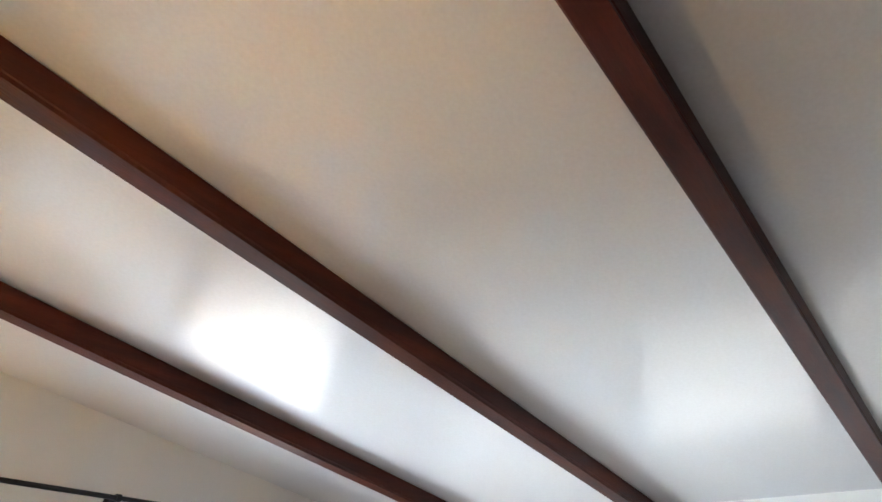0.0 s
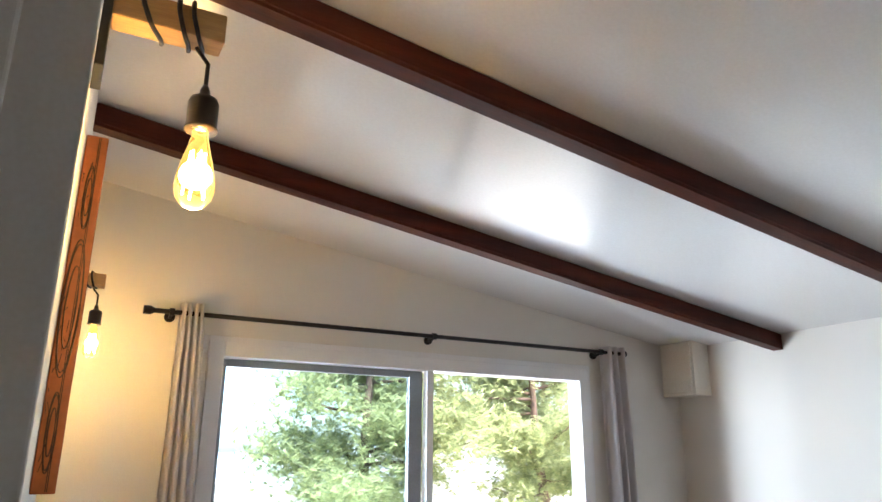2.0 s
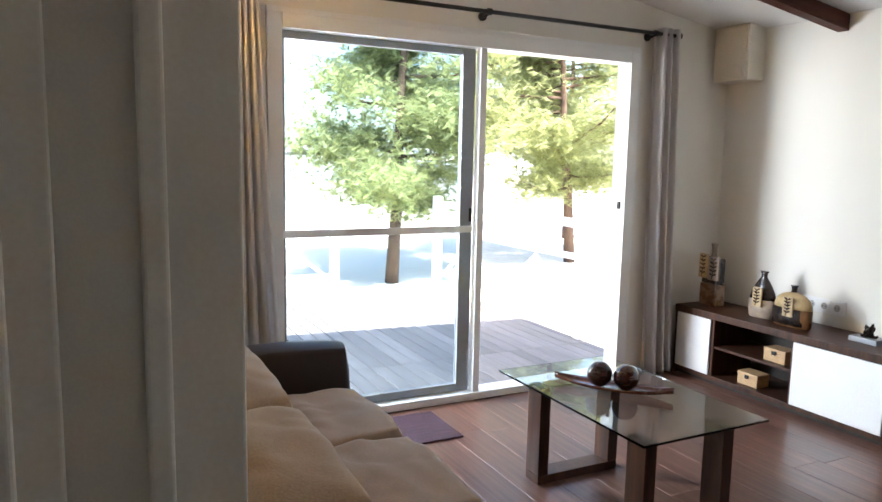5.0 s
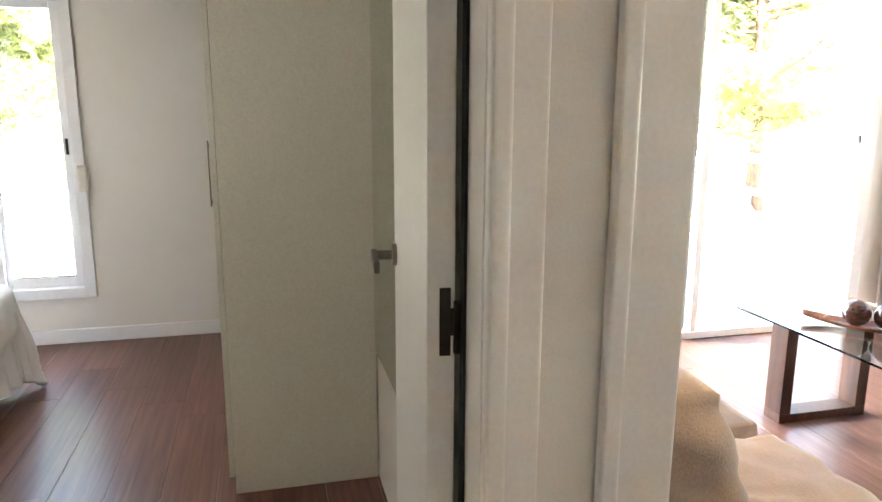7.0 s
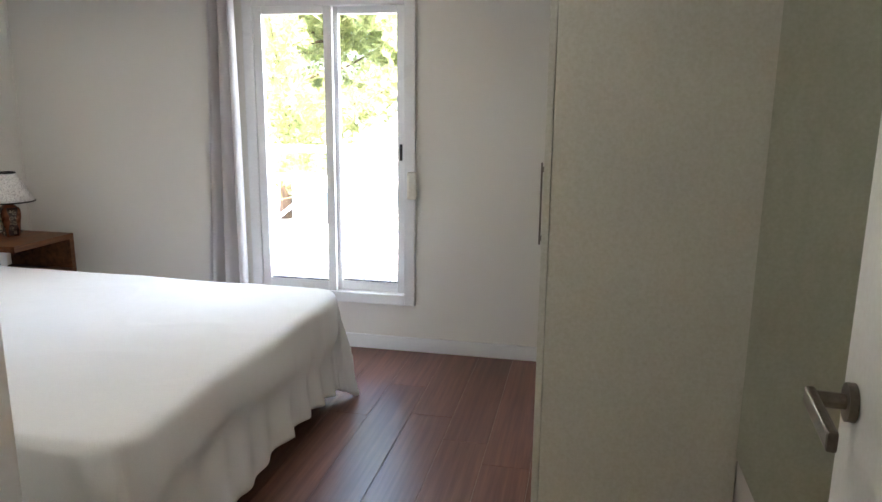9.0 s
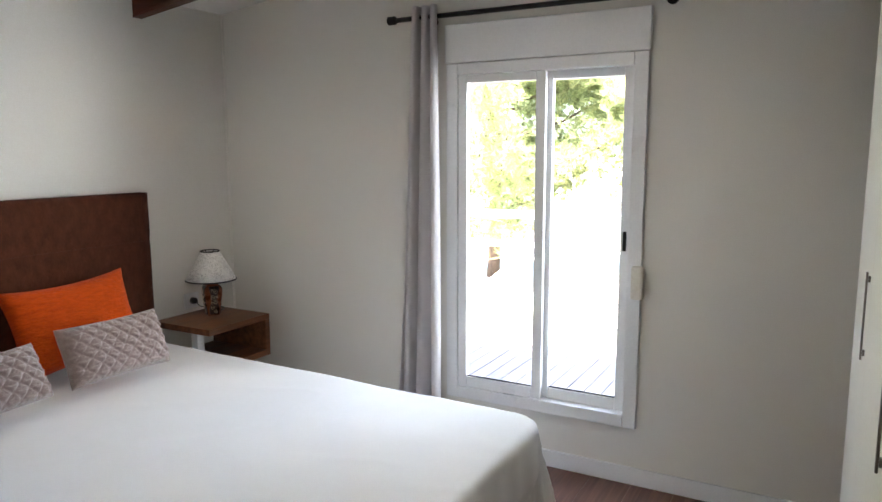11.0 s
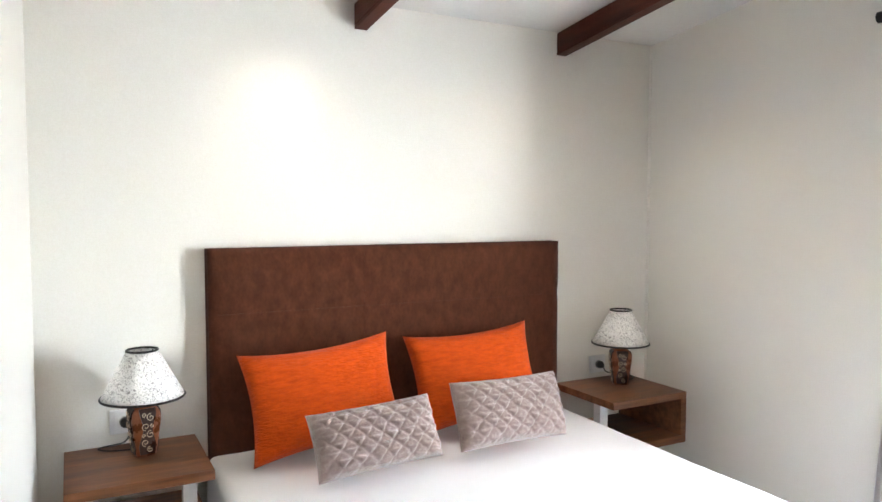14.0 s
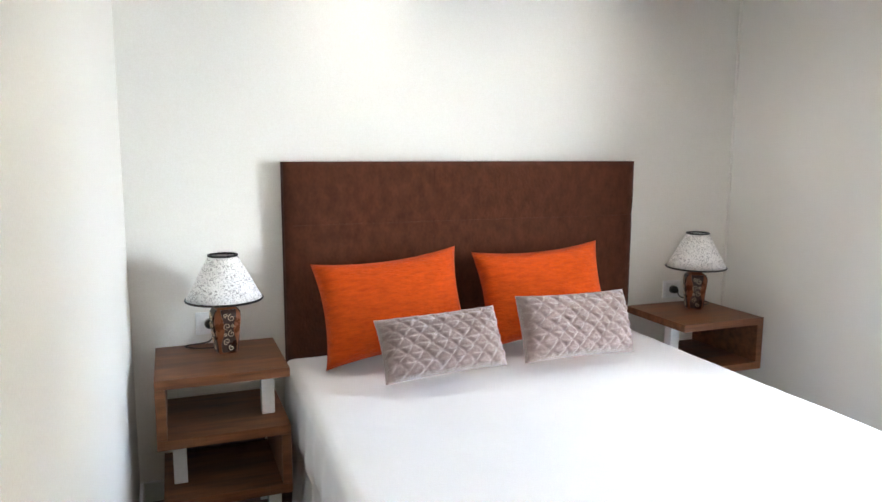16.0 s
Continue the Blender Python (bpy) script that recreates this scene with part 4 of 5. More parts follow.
rug = part("doormat", box(1.14, 1.70, 2.62, 3.02, 0.001, 0.010, 0.003), RUGCLOTH)
tagged(rug, "purple striped woven mat inside the sliding door", "mat")

# ---- bedroom door ----


def bedroom_door():
    hx, hy = DR1 - 0.029, DOOR_Y1 + 0.008
    d = tagged(new("door_bedroom"), "open white interior door with a brushed lever handle", "door", kind="structure")
    d.matrix_world = pose(hx, hy, 0, 0, 0, -6.0)
    w = 0.60

    def p(name, bm, mat, parent=d, label=""):
        ob = part(name, bm, mat, None, label)
        ob.parent = parent
        return ob
    p("leaf", box(-0.044, -0.004, 0.004, w, 0.008, 2.035, 0.002), LEAF)
    for side, x in ((-1, -0.045), (1, -0.003)):
        hz, hyy = 1.05, w - 0.060
        h = tube([(x, hyy, hz), (x + side * 0.010, hyy, hz)], 0.024, 24)
        tube([(x + side * 0.010, hyy, hz), (x + side * 0.052, hyy, hz)], 0.010, 14, h)
        xa, xb = sorted((x + side * 0.042, x + side * 0.054))
        box(xa, xb, hyy - 0.125, hyy + 0.012, hz - 0.012, hz + 0.012, 0.004, h)
        p("lever_handle", h, STEEL, d, "brushed steel lever handle")
    for z in (0.28, 1.065, 1.80):
        h = box(-0.026, -0.010, 0.001, 0.0035, z - 0.05, z + 0.05, 0.001)
        box(-0.012, 0.002, 0.000, 0.003, z - 0.02, z + 0.02, 0.001, h)
        tube([(0.000, 0.0, z - 0.045), (0.000, 0.0, z + 0.03)], 0.0065, 12, h)
        p("hinge", h, BRONZE, d, "bronze hinge plate and knuckle")
    return d


bedroom_door()

# ---- wardrobe and mirror ----


def wardrobe():
    x0, x1, y0, y1, z1 = -0.547, PART_L - 0.004, 1.97, 3.37, 2.32
    w = thing("wardrobe", "tall pale laminate wardrobe against the partition", "wardrobe", at=((x0 + x1) / 2, y0, 0))
    part("side_panel", box(x0, x1, y0, y0 + 0.018, 0.0, z1, 0.0015), WARDROBE, w)
    part("side_panel", box(x0, x1, y1 - 0.018, y1, 0.0, z1, 0.0015), WARDROBE, w)
    part("body", box(x0 + 0.02, x1, y0 + 0.019, y1 - 0.019, 0.06, z1 - 0.001), WARDROBE, w)
    part("plinth", box(x0 + 0.05, x1, y0 + 0.019, y1 - 0.019, 0.0, 0.059), DARKWOOD, w)
    mid = (y0 + y1) / 2
    for a, b, hy in ((y0 + 0.002, mid - 0.002, y0 + 0.06), (mid + 0.002, y1 - 0.002, mid + 0.06)):
        dr = part("door", box(x0 - 0.020, x0 - 0.002, a, b, 0.065, z1 - 0.003, 0.0015), WARDROBE, w)
        h = box(x0 - 0.031, x0 - 0.026, hy - 0.006, hy + 0.006, 1.03, 1.25, 0.002)
        box(x0 - 0.0255, x0 - 0.0205, hy - 0.005, hy + 0.005, 1.04, 1.055, 0.001, h)
        box(x0 - 0.0255, x0 - 0.0205, hy - 0.005, hy + 0.005, 1.225, 1.24, 0.001, h)
        part("handle", h, STEEL, dr, "slim steel bar handle")
    return w


wardrobe()
mr = thing("wall_mirror", "tall frameless mirror on the partition behind the door", "mirror", at=(PART_L, 1.5, 0.51))
part("backing", box(PART_L - 0.008, PART_L - 0.001, 1.12, 1.945, 0.513, 2.1), DARKWOOD, mr)
part("glass", box(PART_L - 0.013, PART_L - 0.0085, 1.117, 1.948, 0.510, 2.103, 0.0012), MIRROR, mr, "silvered mirror glass darkened for a dim reflection")

# ---- bed ----
BX0, BX1, BY0, BY1, BZ = -3.755, -1.585, 1.635, 3.185, 0.548


def askew(bm):
    """The bed stands a little turned from the wall behind it."""
    bmesh.ops.rotate(bm, verts=bm.verts[:], cent=(BX0, 2.41, 0), matrix=Matrix.Rotation(radians(-1.2), 3, "Z"))
    return bm




def bed():
    b = thing("bed", "double bed with a brown suede upholstered headboard", "bed", at=(-2.7, 2.43, 0))
    hb = box(HEAD_X + 0.001, HEAD_X + 0.095, 1.605, 3.268, 0.02, 1.329)
    bmesh.ops.subdivide_edges(hb, edges=hb.edges[:], cuts=48, use_grid_fill=True)
    for v in hb.verts:
        u = (v.co.y - 1.605) / 1.663
        h = (v.co.z - 0.02) / 1.309
        edge = min(u, 1 - u, 1 - h)
        r = 0.026 * math.exp(-edge * 42)
        if v.co.x > HEAD_X + 0.05:
            v.co.x -= r
            s1 = abs(v.co.z - 1.08)
            s2 = abs(v.co.y - 2.24)
            v.co.x -= 0.005 * math.exp(-(s1 / 0.022) ** 2) + 0.0012 * math.exp(-(s2 / 0.03) ** 2)
            v.co.x += 0.002 * noise.noise(v.co * 6)
        v.co.y += (r * 0.6 if u < 0.5 else -r * 0.6) * math.exp(-min(u, 1 - u) * 60)
    part("headboard", hb, SUEDE, b, "brown suede headboard", smooth=True)
    seam = bmesh.new()
    tube([(HEAD_X + 0.0915, 1.65, 1.08), (HEAD_X + 0.0915, 3.22, 1.08)], 0.0022, 6, seam)
    tube([(HEAD_X + 0.0955, 2.24, 1.085), (HEAD_X + 0.0955, 2.24, 1.30)], 0.0018, 6, seam)
    tube([(HEAD_X + 0.0955, 2.24, 0.56), (HEAD_X + 0.0955, 2.24, 1.075)], 0.0018, 6, seam)
    part("seam", seam, SUEDE, b)
    # shade under the bed is put into the base's near-black colour
    part("base", askew(box(BX0 + 0.03, BX1 - 0.06, BY0 + 0.05, BY1 - 0.05, 0.08, 0.30, 0.01)), DARKWOOD, b)
    part("mattress", askew(box(BX0 + 0.005, BX1 - 0.05, BY0 + 0.04, BY1 - 0.04, 0.301, BZ - 0.02, 0.04)), SHEET, b)
    for x in (BX0 + 0.1, BX1 - 0.15):
        for y in (BY0 + 0.12, BY1 - 0.12):
            part("leg", askew(lathe([(0.025, 0.0), (0.03, 0.081)], (x, y, 0), 12)), DARKWOOD, b)


bed()


def bedcover():
    """A cloth laid over the mattress: flat top, rounded shoulders, pleated drop on three sides."""
    bm = bmesh.new()
    drop, step, ROUND = 0.51, 0.019, 0.09
    nx, ny = int((BX1 - BX0 + drop) / step), int((BY1 - BY0 + 2 * drop) / step)
    grid = {}
    for i in range(nx + 1):
        for j in range(ny + 1):
            sx = BX0 + (BX1 - BX0 + drop) * i / nx
            sy = BY0 - drop + (BY1 - BY0 + 2 * drop) * j / ny
            ox = max(0.0, sx - BX1)
            oy = max(0.0, BY0 - sy, sy - BY1)
            sgn = -1 if sy < BY0 else 1
            x, y = min(sx, BX1), min(max(sy, BY0), BY1)
            cx, cy = x - (BX1 - ROUND), max(BY0 + ROUND - y, y - (BY1 - ROUND))
            if cx > 0 and cy > 0:
                k = max(cx, cy) / math.hypot(cx, cy)
                x += cx * (k - 1)
                y += cy * (k - 1) * (-1 if y < 2.4 else 1)
            over = max(ox, oy) + 0.16 * min(ox, oy)
            rad = 0.032
            z = BZ + 0.007 * noise.noise(Vector((sx * 2.2 + sy, sy * 2.6, 3))) + 0.004 * max(0.0, 0.5 - abs(noise.noise(Vector((sx * 2.6 - sy * 1.8, sy * 2.0, 11))) * 6)) + 0.0016 * noise.noise(Vector((sx * 7, sy * 7, 8)))
            if over > 0:
                a = min(over / rad, math.pi / 2)
                out = rad * math.sin(a) - rad * (1 - 0)
                down = rad * (1 - math.cos(a)) + max(0.0, over - rad * math.pi / 2)
                reach = math.hypot(ox, oy)
                dx, dy = ox / reach, sgn * oy / reach
                along = sy if ox > oy else sx
                t = min(1.0, max(0.0, over - 0.05) / drop)
                ang = math.atan2(oy, ox)
                corner = math.sin(2 * ang) if ox > 0 and oy > 0 else 0.0
                swing = along * 13 + 2.6 * math.sin(along * 4.3) + ang * 6
                fold = 0.040 * t * (0.5 - abs(math.sin(swing))) + 0.009 * t * math.sin(along * 39 + 1.3)
                fold += 0.007 * noise.noise(Vector((sx * 9, sy * 9, 21))) * min(1.0, over / 0.06)
                tuck = 0.034 / (1 + math.exp(-(over - 0.235 - 0.03 * math.sin(along * 5)) * 70)) * (1 - corner)
                flare = 0.03 * t + 0.08 * corner * t - tuck
                x += dx * (rad * math.sin(a) + flare + fold)
                y += dy * (rad * math.sin(a) + flare + fold)
                z -= down * (1 - 0.03 * corner - (0.07 + 0.03 * math.sin(along * 7 + 1) if ox > oy else 0.0) * t * (1 - corner))
                z = max(z, 0.012 + 0.006 * math.sin(along * 40))
            grid[i, j] = bm.verts.new((x, y, z))
    for i in range(nx):
        for j in range(ny):
            bm.faces.new((grid[i, j], grid[i + 1, j], grid[i + 1, j + 1], grid[i, j + 1]))
    ob = part("bedcover", askew(bm), SHEET, smooth=True)
    mod = ob.modifiers.new("thickness", "SOLIDIFY")
    mod.thickness = 0.004
    return tagged(ob, "plain white cotton bedcover hanging over the bed", "bedcover")


bedcover()


def pillow(name, w, h, d, mat, label, category, group, m, seed, pattern=False, corner=0.10):
    """A filled cushion: two bulging faces drawn to pointed corners along a seam."""
    bm = bmesh.new()
    n = 110 if pattern else 32
    k = int(n * h / w)
    sides = []
    for s in (1, -1):
        g = []
        for i in range(n + 1):
            row = []
            for j in range(k + 1):
                u, v = -1 + 2 * i / n, -1 + 2 * j / k
                pinch_u = 1 - corner * (1 - abs(v) ** 2.0) * 0.35
                pinch_v = 1 - corner * (1 - abs(u) ** 2.0) * 0.55
                x, z = u * w / 2 * pinch_u, v * h / 2 * pinch_v
                bulge = (max(0.0, 1 - u ** 4) ** 0.55) * (max(0.0, 1 - v ** 4) ** 0.55)
                y = s * d / 2 * bulge
                y += s * 0.006 * bulge * noise.noise(Vector((u * 3 + seed, v * 3, s)))
                if pattern and s < 0:
                    # rows of plush triangles between narrow stitched creases
                    wx, wz = x + 0.010 * noise.noise(Vector((x * 14, z * 14, seed))), z + 0.008 * noise.noise(Vector((x * 14, z * 14, seed + 5)))
                    a, b, c = wx / 0.062 + wz / 0.058, wx / 0.062 - wz / 0.058, wz / 0.029
                    fa, fb, fc = abs(a - round(a)), abs(b - round(b)), abs(c - round(c))
                    deep, shallow = min(1.0, min(fa, fb) / 0.16), min(1.0, fc / 0.22)
                    up = (math.floor(a) + math.floor(b) + math.floor(c)) % 2
                    pile = 0.6 + 0.4 * noise.noise(Vector((x * 90 + seed, z * 90, 4)))
                    y -= min(1.0, bulge * 1.8) * (0.0065 * deep + 0.0045 * shallow + 0.0065 * up * deep * shallow + 0.0016 * pile)
                row.append(bm.verts.new((x, y, z)))
            g.append(row)
        sides.append(g)
        for i in range(n):
            for j in range(k):
                q = (g[i][j], g[i + 1][j], g[i + 1][j + 1], g[i][j + 1])
                bm.faces.new(q if s < 0 else q[::-1])
    bmesh.ops.remove_doubles(bm, verts=bm.verts[:], dist=0.0006)
    ob = part(name, bm, mat, smooth=True)
    ob.matrix_world = m
    return tagged(ob, label, category, group)


def stood(x, y, z, lean, roll, turn):
    """Front face towards +x: lean back by lean degrees, rolled in its plane, turned about the upright."""
    return pose(x, y, z, 0, 0, 90 + turn) @ pose(0, 0, 0, -lean, 0, 0) @ pose(0, 0, 0, 0, roll, 0)


O, T = "bright orange chenille cushion leaning on the headboard", "taupe plush cushion with a raised triangle pattern"
pillow("throw_pillow", 0.585, 0.405, 0.15, ORANGE, O, "cushion", "orange cushions", stood(-3.585, 1.995, 0.780, 20, -5, -4), 1, corner=0.24)
pillow("throw_pillow", 0.585, 0.405, 0.15, ORANGE, O, "cushion", "orange cushions", stood(-3.585, 2.655, 0.785, 20, -3, -4), 2, corner=0.24)
pillow("throw_pillow", 0.465, 0.225, 0.12, TAUPE, T, "cushion", "plush cushions", stood(-3.27, 2.075, 0.705, 28, -2, 2), 3, True, 0.10)
pillow("throw_pillow", 0.485, 0.25, 0.12, TAUPE, T, "cushion", "plush cushions", stood(-3.28, 2.625, 0.722, 22, 1, 2), 4, True, 0.10)

# ---- night stands and lamps ----


def night_stand(y0, y1, mirrored, label):
    """Two stepped C-shaped shelves on white posts; mirrored swaps the closed sides."""
    x0, x1, T = -3.80, -3.385, 0.033
    s = thing("night_stand", label, "night stand", "night stands", at=((x0 + x1) / 2, (y0 + y1) / 2, 0))
    w = y1 - y0

    def yb(a, b):
        return (y0 + a, y0 + b) if not mirrored else (y1 - b, y1 - a)
    levels = {"top_board": (0.0, w, 0.607, 0.639), "upper_side": (0.0, T, 0.436, 0.606), "middle_board": (0.0, w, 0.402, 0.435),
              "lower_side": (w - T, w, 0.222, 0.401), "bottom_board": (0.012, w, 0.188, 0.221)}
    for name, (p, q, z0, z1) in levels.items():
        a, b = yb(p, q)
        part(name, box(x0, x1, a, b, z0, z1, 0.0015), NIGHTWOOD, s)
    for name, p, z0, z1, xf in (("upper_post", w - 0.082, 0.436, 0.606, x1 - 0.13), ("lower_post", 0.045, 0.222, 0.401, x1 - 0.13),
                                ("foot", w - 0.075, 0.0, 0.187, x1 - 0.07), ("foot", 0.05, 0.0, 0.187, x1 - 0.07),
                                ("foot", w - 0.075, 0.0, 0.187, x0 + 0.07), ("foot", 0.05, 0.0, 0.187, x0 + 0.07)):
        a, b = yb(p, p + 0.045)
        part(name, box(xf - 0.045, xf, a, b, z0, z1, 0.0015), WHITE_GLOSS, s, "white square support post")
    a, b = yb(T + 0.01, w - T - 0.01)
    part("rear_strip", box(x0 + 0.001, x0 + 0.012, a, b, 0.222, 0.30, 0.001), DARKWOOD, s, "dark rear strip")
    return s


night_stand(1.13, 1.562, False, "stepped wooden night stand with white posts by the bed")
night_stand(3.235, 3.675, True, "stepped wooden night stand in the room corner")


def table_lamp(x, y, z, turn):
    """A four-sided painted urn under a printed cone shade."""
    L = thing("table_lamp", "table lamp with a painted brown urn base and printed cone shade", "table lamp", "bedside lamps", at=(x, y, z), turn=turn)

    def own(name, bm, mat, label="", smooth=False, parent=L):
        ob = part(name, bm, mat, None, label, smooth)
        ob.parent = parent
        return ob
    prof = [(0.044, 0.0), (0.046, 0.008), (0.048, 0.03), (0.058, 0.09), (0.063, 0.125), (0.060, 0.150), (0.045, 0.168), (0.030, 0.178), (0.028, 0.19)]

    def urn(mat, name, label=""):
        bm = bmesh.new()
        rings = []
        for r, h in prof:
            ring = []
            for i in range(24):
                a = 2 * math.pi * i / 24
                k = 1 / max(abs(math.cos(a)), abs(math.sin(a))) ** 0.7
                rr = r * 0.78 * min(k, 1.28)
                ring.append(bm.verts.new((rr * math.cos(a), rr * math.sin(a), h)))
            rings.append(ring)
        for p, q in zip(rings, rings[1:]):
            for i in range(24):
                bm.faces.new((p[i], p[(i + 1) % 24], q[(i + 1) % 24], q[i]))
        bm.faces.new(rings[0][::-1])
        bm.faces.new(rings[-1])
        return own(name, bm, mat, label, True)
    base = urn(LAMP_COPPER, "base", "copper brown lacquered urn")
    # dark painted panel on each face, with pale scrolls
    for f in range(4):
        rot = Matrix.Rotation(math.pi / 2 * f, 4, "Z")
        bm = bmesh.new()
        rows = []
        for k in range(15):
            h = 0.006 + 0.158 * k / 14
            r = float(np.interp(h, [p[1] for p in prof], [p[0] for p in prof])) * 0.78
            wv = 0.021 + 0.006 * math.sin(h * 50)
            rows.append([bm.verts.new(rot @ Vector((r + 0.0025, s * wv, h))) for s in (-1, -0.33, 0.33, 1)] + [bm.verts.new(rot @ Vector((r - 0.004, s * wv, h))) for s in (1, -1)])
        for p, q in zip(rows, rows[1:]):
            for i in range(6):
                bm.faces.new((p[i], p[(i + 1) % 6], q[(i + 1) % 6], q[i]))
        bm.faces.new(rows[0])
        bm.faces.new(rows[-1][::-1])
        pan = own("painted_panel", bm, LAMP_BASE, "dark painted panel with pale scrolls", False, base)
        sc = bmesh.new()

        def curl(cy, cz, r, turns, start, sg):
            pts = []
            for k in range(22):
                q = k / 21
                a = start + sg * turns * 2 * math.pi * q
                rr = r * (1 - 0.8 * q)
                yy, zz = cy + rr * math.cos(a), cz + rr * math.sin(a)
                rad = float(np.interp(zz, [p[1] for p in prof], [p[0] for p in prof])) * 0.78
                pts.append(rot @ Vector((rad + 0.0035, yy, zz)))
            tube(pts, 0.0013, 4, sc)
        for cy, cz, r, sg in ((0.008, 0.135, 0.014, 1), (-0.008, 0.105, 0.014, -1), (0.008, 0.076, 0.014, 1), (-0.008, 0.048, 0.013, -1), (0.008, 0.022, 0.011, 1), (-0.012, 0.145, 0.008, -1), (0.013, 0.105, 0.007, 1), (-0.013, 0.074, 0.007, -1)):
            curl(cy, cz, r, 1.25, math.pi / 2 * (1 if sg > 0 else 3), sg)
        own("scrollwork", sc, SCROLL, "pale painted scrolls", False, pan)
    own("neck", lathe([(0.028, 0.19), (0.03, 0.194), (0.014, 0.198), (0.010, 0.225), (0.012, 0.26), (0.0, 0.26)], (0, 0, 0), 16), BLACK, smooth=True)
    shade = bmesh.new()
    st = 48
    z0, z1, r0, r1 = 0.198, 0.358, 0.135, 0.050
    vs = []
    for r, h in ((r0, z0), (r0 * 0.67 + r1 * 0.33, z0 * 0.67 + z1 * 0.33), (r0 * 0.33 + r1 * 0.67, z0 * 0.33 + z1 * 0.67), (r1, z1), (r1 - 0.002, z1), (r0 - 0.002, z0)):
        vs.append([shade.verts.new((r * math.cos(2 * math.pi * i / st), r * math.sin(2 * math.pi * i / st), h)) for i in range(st)])
    for p, q in zip(vs, vs[1:] + vs[:1]):
        for i in range(st):
            shade.faces.new((p[i], p[(i + 1) % st], q[(i + 1) % st], q[i]))
    sh = own("shade", shade, SHADE, "white cone shade printed with grey scribbles", True)
    for r, h in ((r0, z0), (r1, z1)):
        own("shade_rim", tube([(r * math.cos(2 * math.pi * i / 40), r * math.sin(2 * math.pi * i / 40), h) for i in range(41)], 0.0042, 6), BLACK, "black braid rim", True, sh)
    sp = bmesh.new()
    for k in range(3):
        a = 2 * math.pi * k / 3
        tube([(0.008 * math.cos(a), 0.008 * math.sin(a), 0.255), (r1 * math.cos(a), r1 * math.sin(a), z1 - 0.006)], 0.0015, 5, sp)
    own("spider", sp, BLACK)
    return L


table_lamp(-3.66, 1.375, 0.640, 12)
table_lamp(-3.645, 3.505, 0.640, -28)


def cable(name, pts, plug, label):
    c = thing(name, label, "cable", "lamp cables", at=pts[0])
    sm = []
    P = [Vector(p) for p in pts]
    for i in range(len(P) - 1):
        a, b, d, e = P[max(i - 1, 0)], P[i], P[i + 1], P[min(i + 2, len(P) - 1)]
        for k in range(6):
            t = k / 6
            sm.append(0.5 * ((2 * b) + (d - a) * t + (2 * a - 5 * b + 4 * d - e) * t * t + (3 * b - a - 3 * d + e) * t ** 3))
    sm.append(P[-1])
    part("cord", tube(sm, 0.0032, 6), BLACK, c, smooth=True)
    q = Vector(plug)
    part("plug", tube([q, q + Vector((0.02, 0, 0)), q + Vector((0.036, 0, -0.004))], [0.019, 0.019, 0.009], 14), BLACK, c, smooth=True)


cable("lamp_cable", [(-3.70, 1.34, 0.646), (-3.72, 1.27, 0.645), (-3.745, 1.235, 0.648), (-3.77, 1.25, 0.646), (-3.79, 1.32, 0.648), (-3.825, 1.34, 0.672), (-3.83, 1.33, 0.70)], (HEAD_X + 0.014, 1.33, 0.70), "black lamp cable plugged in at the bed")
cable("lamp_cable", [(-3.66, 3.56, 0.646), (-3.68, 3.62, 0.644), (-3.72, 3.65, 0.645), (-3.77, 3.62, 0.646), (-3.815, 3.57, 0.655), (-3.83, 3.56, 0.685)], (HEAD_X + 0.014, 3.56, 0.685), "black lamp cable plugged in at the corner")

# ---- ceiling spot lights of the bedroom, two of them unseen additions ----


def downlight(x, y, watts, cone=80, lean=0.30):
    z = bed_ceiling(x)
    d = thing("ceiling_spot", "round white recessed ceiling spot light, two of four added as fill", "ceiling light", "ceiling spots", at=(x, y, z - 0.012))
    ring = lathe([(0.030, 0.0), (0.042, 0.0), (0.044, 0.004), (0.044, 0.014), (0.030, 0.014)], (x, y, z - 0.014), 28)
    part("ring", ring, PLASTIC, d, smooth=False)
    part("lens", lathe([(0.0, 0.004), (0.029, 0.004), (0.029, 0.009), (0.0, 0.009)], (x, y, z - 0.014), 24), SPOT_LENS, d)
    if watts:
        lamp("spot_light", "SPOT", look((x, y, z - 0.02), (x - lean, y, z - 1.0)), watts, (1.0, 0.90, 0.77), radius=0.03, spot=(radians(cone), 1.0))


downlight(-3.55, 1.93, SPOT_WATTS)
downlight(-3.30, 2.95, SPOT_WATTS * 1.3, 140, 0.0)
# two unseen spots added as fill for the wardrobe and window wall
for x, y in ((-1.20, 1.35), (-1.75, 2.95)):
    downlight(x, y, ROOM_FILL_WATTS, 150, 0.0)

# ---- outside: deck, railing, ground, trees, distance ----
deck = structure("deck", box(-5.2, 3.72, 3.29, 6.95, -0.30, -0.085), DECK_GAP, "weathered brown grooved timber deck", "deck")
GROUND_Z = -0.6
bm = bmesh.new()
hexa(bm, [(-600, -600, -1.6), (600, -600, -1.6), (600, 900, -1.6), (-600, 900, -1.6), (-600, -600, GROUND_Z), (600, -600, GROUND_Z), (600, 900, GROUND_Z), (-600, 900, GROUND_Z)])
structure("ground", bm, SOIL, "pale dry sandy ground", "ground")


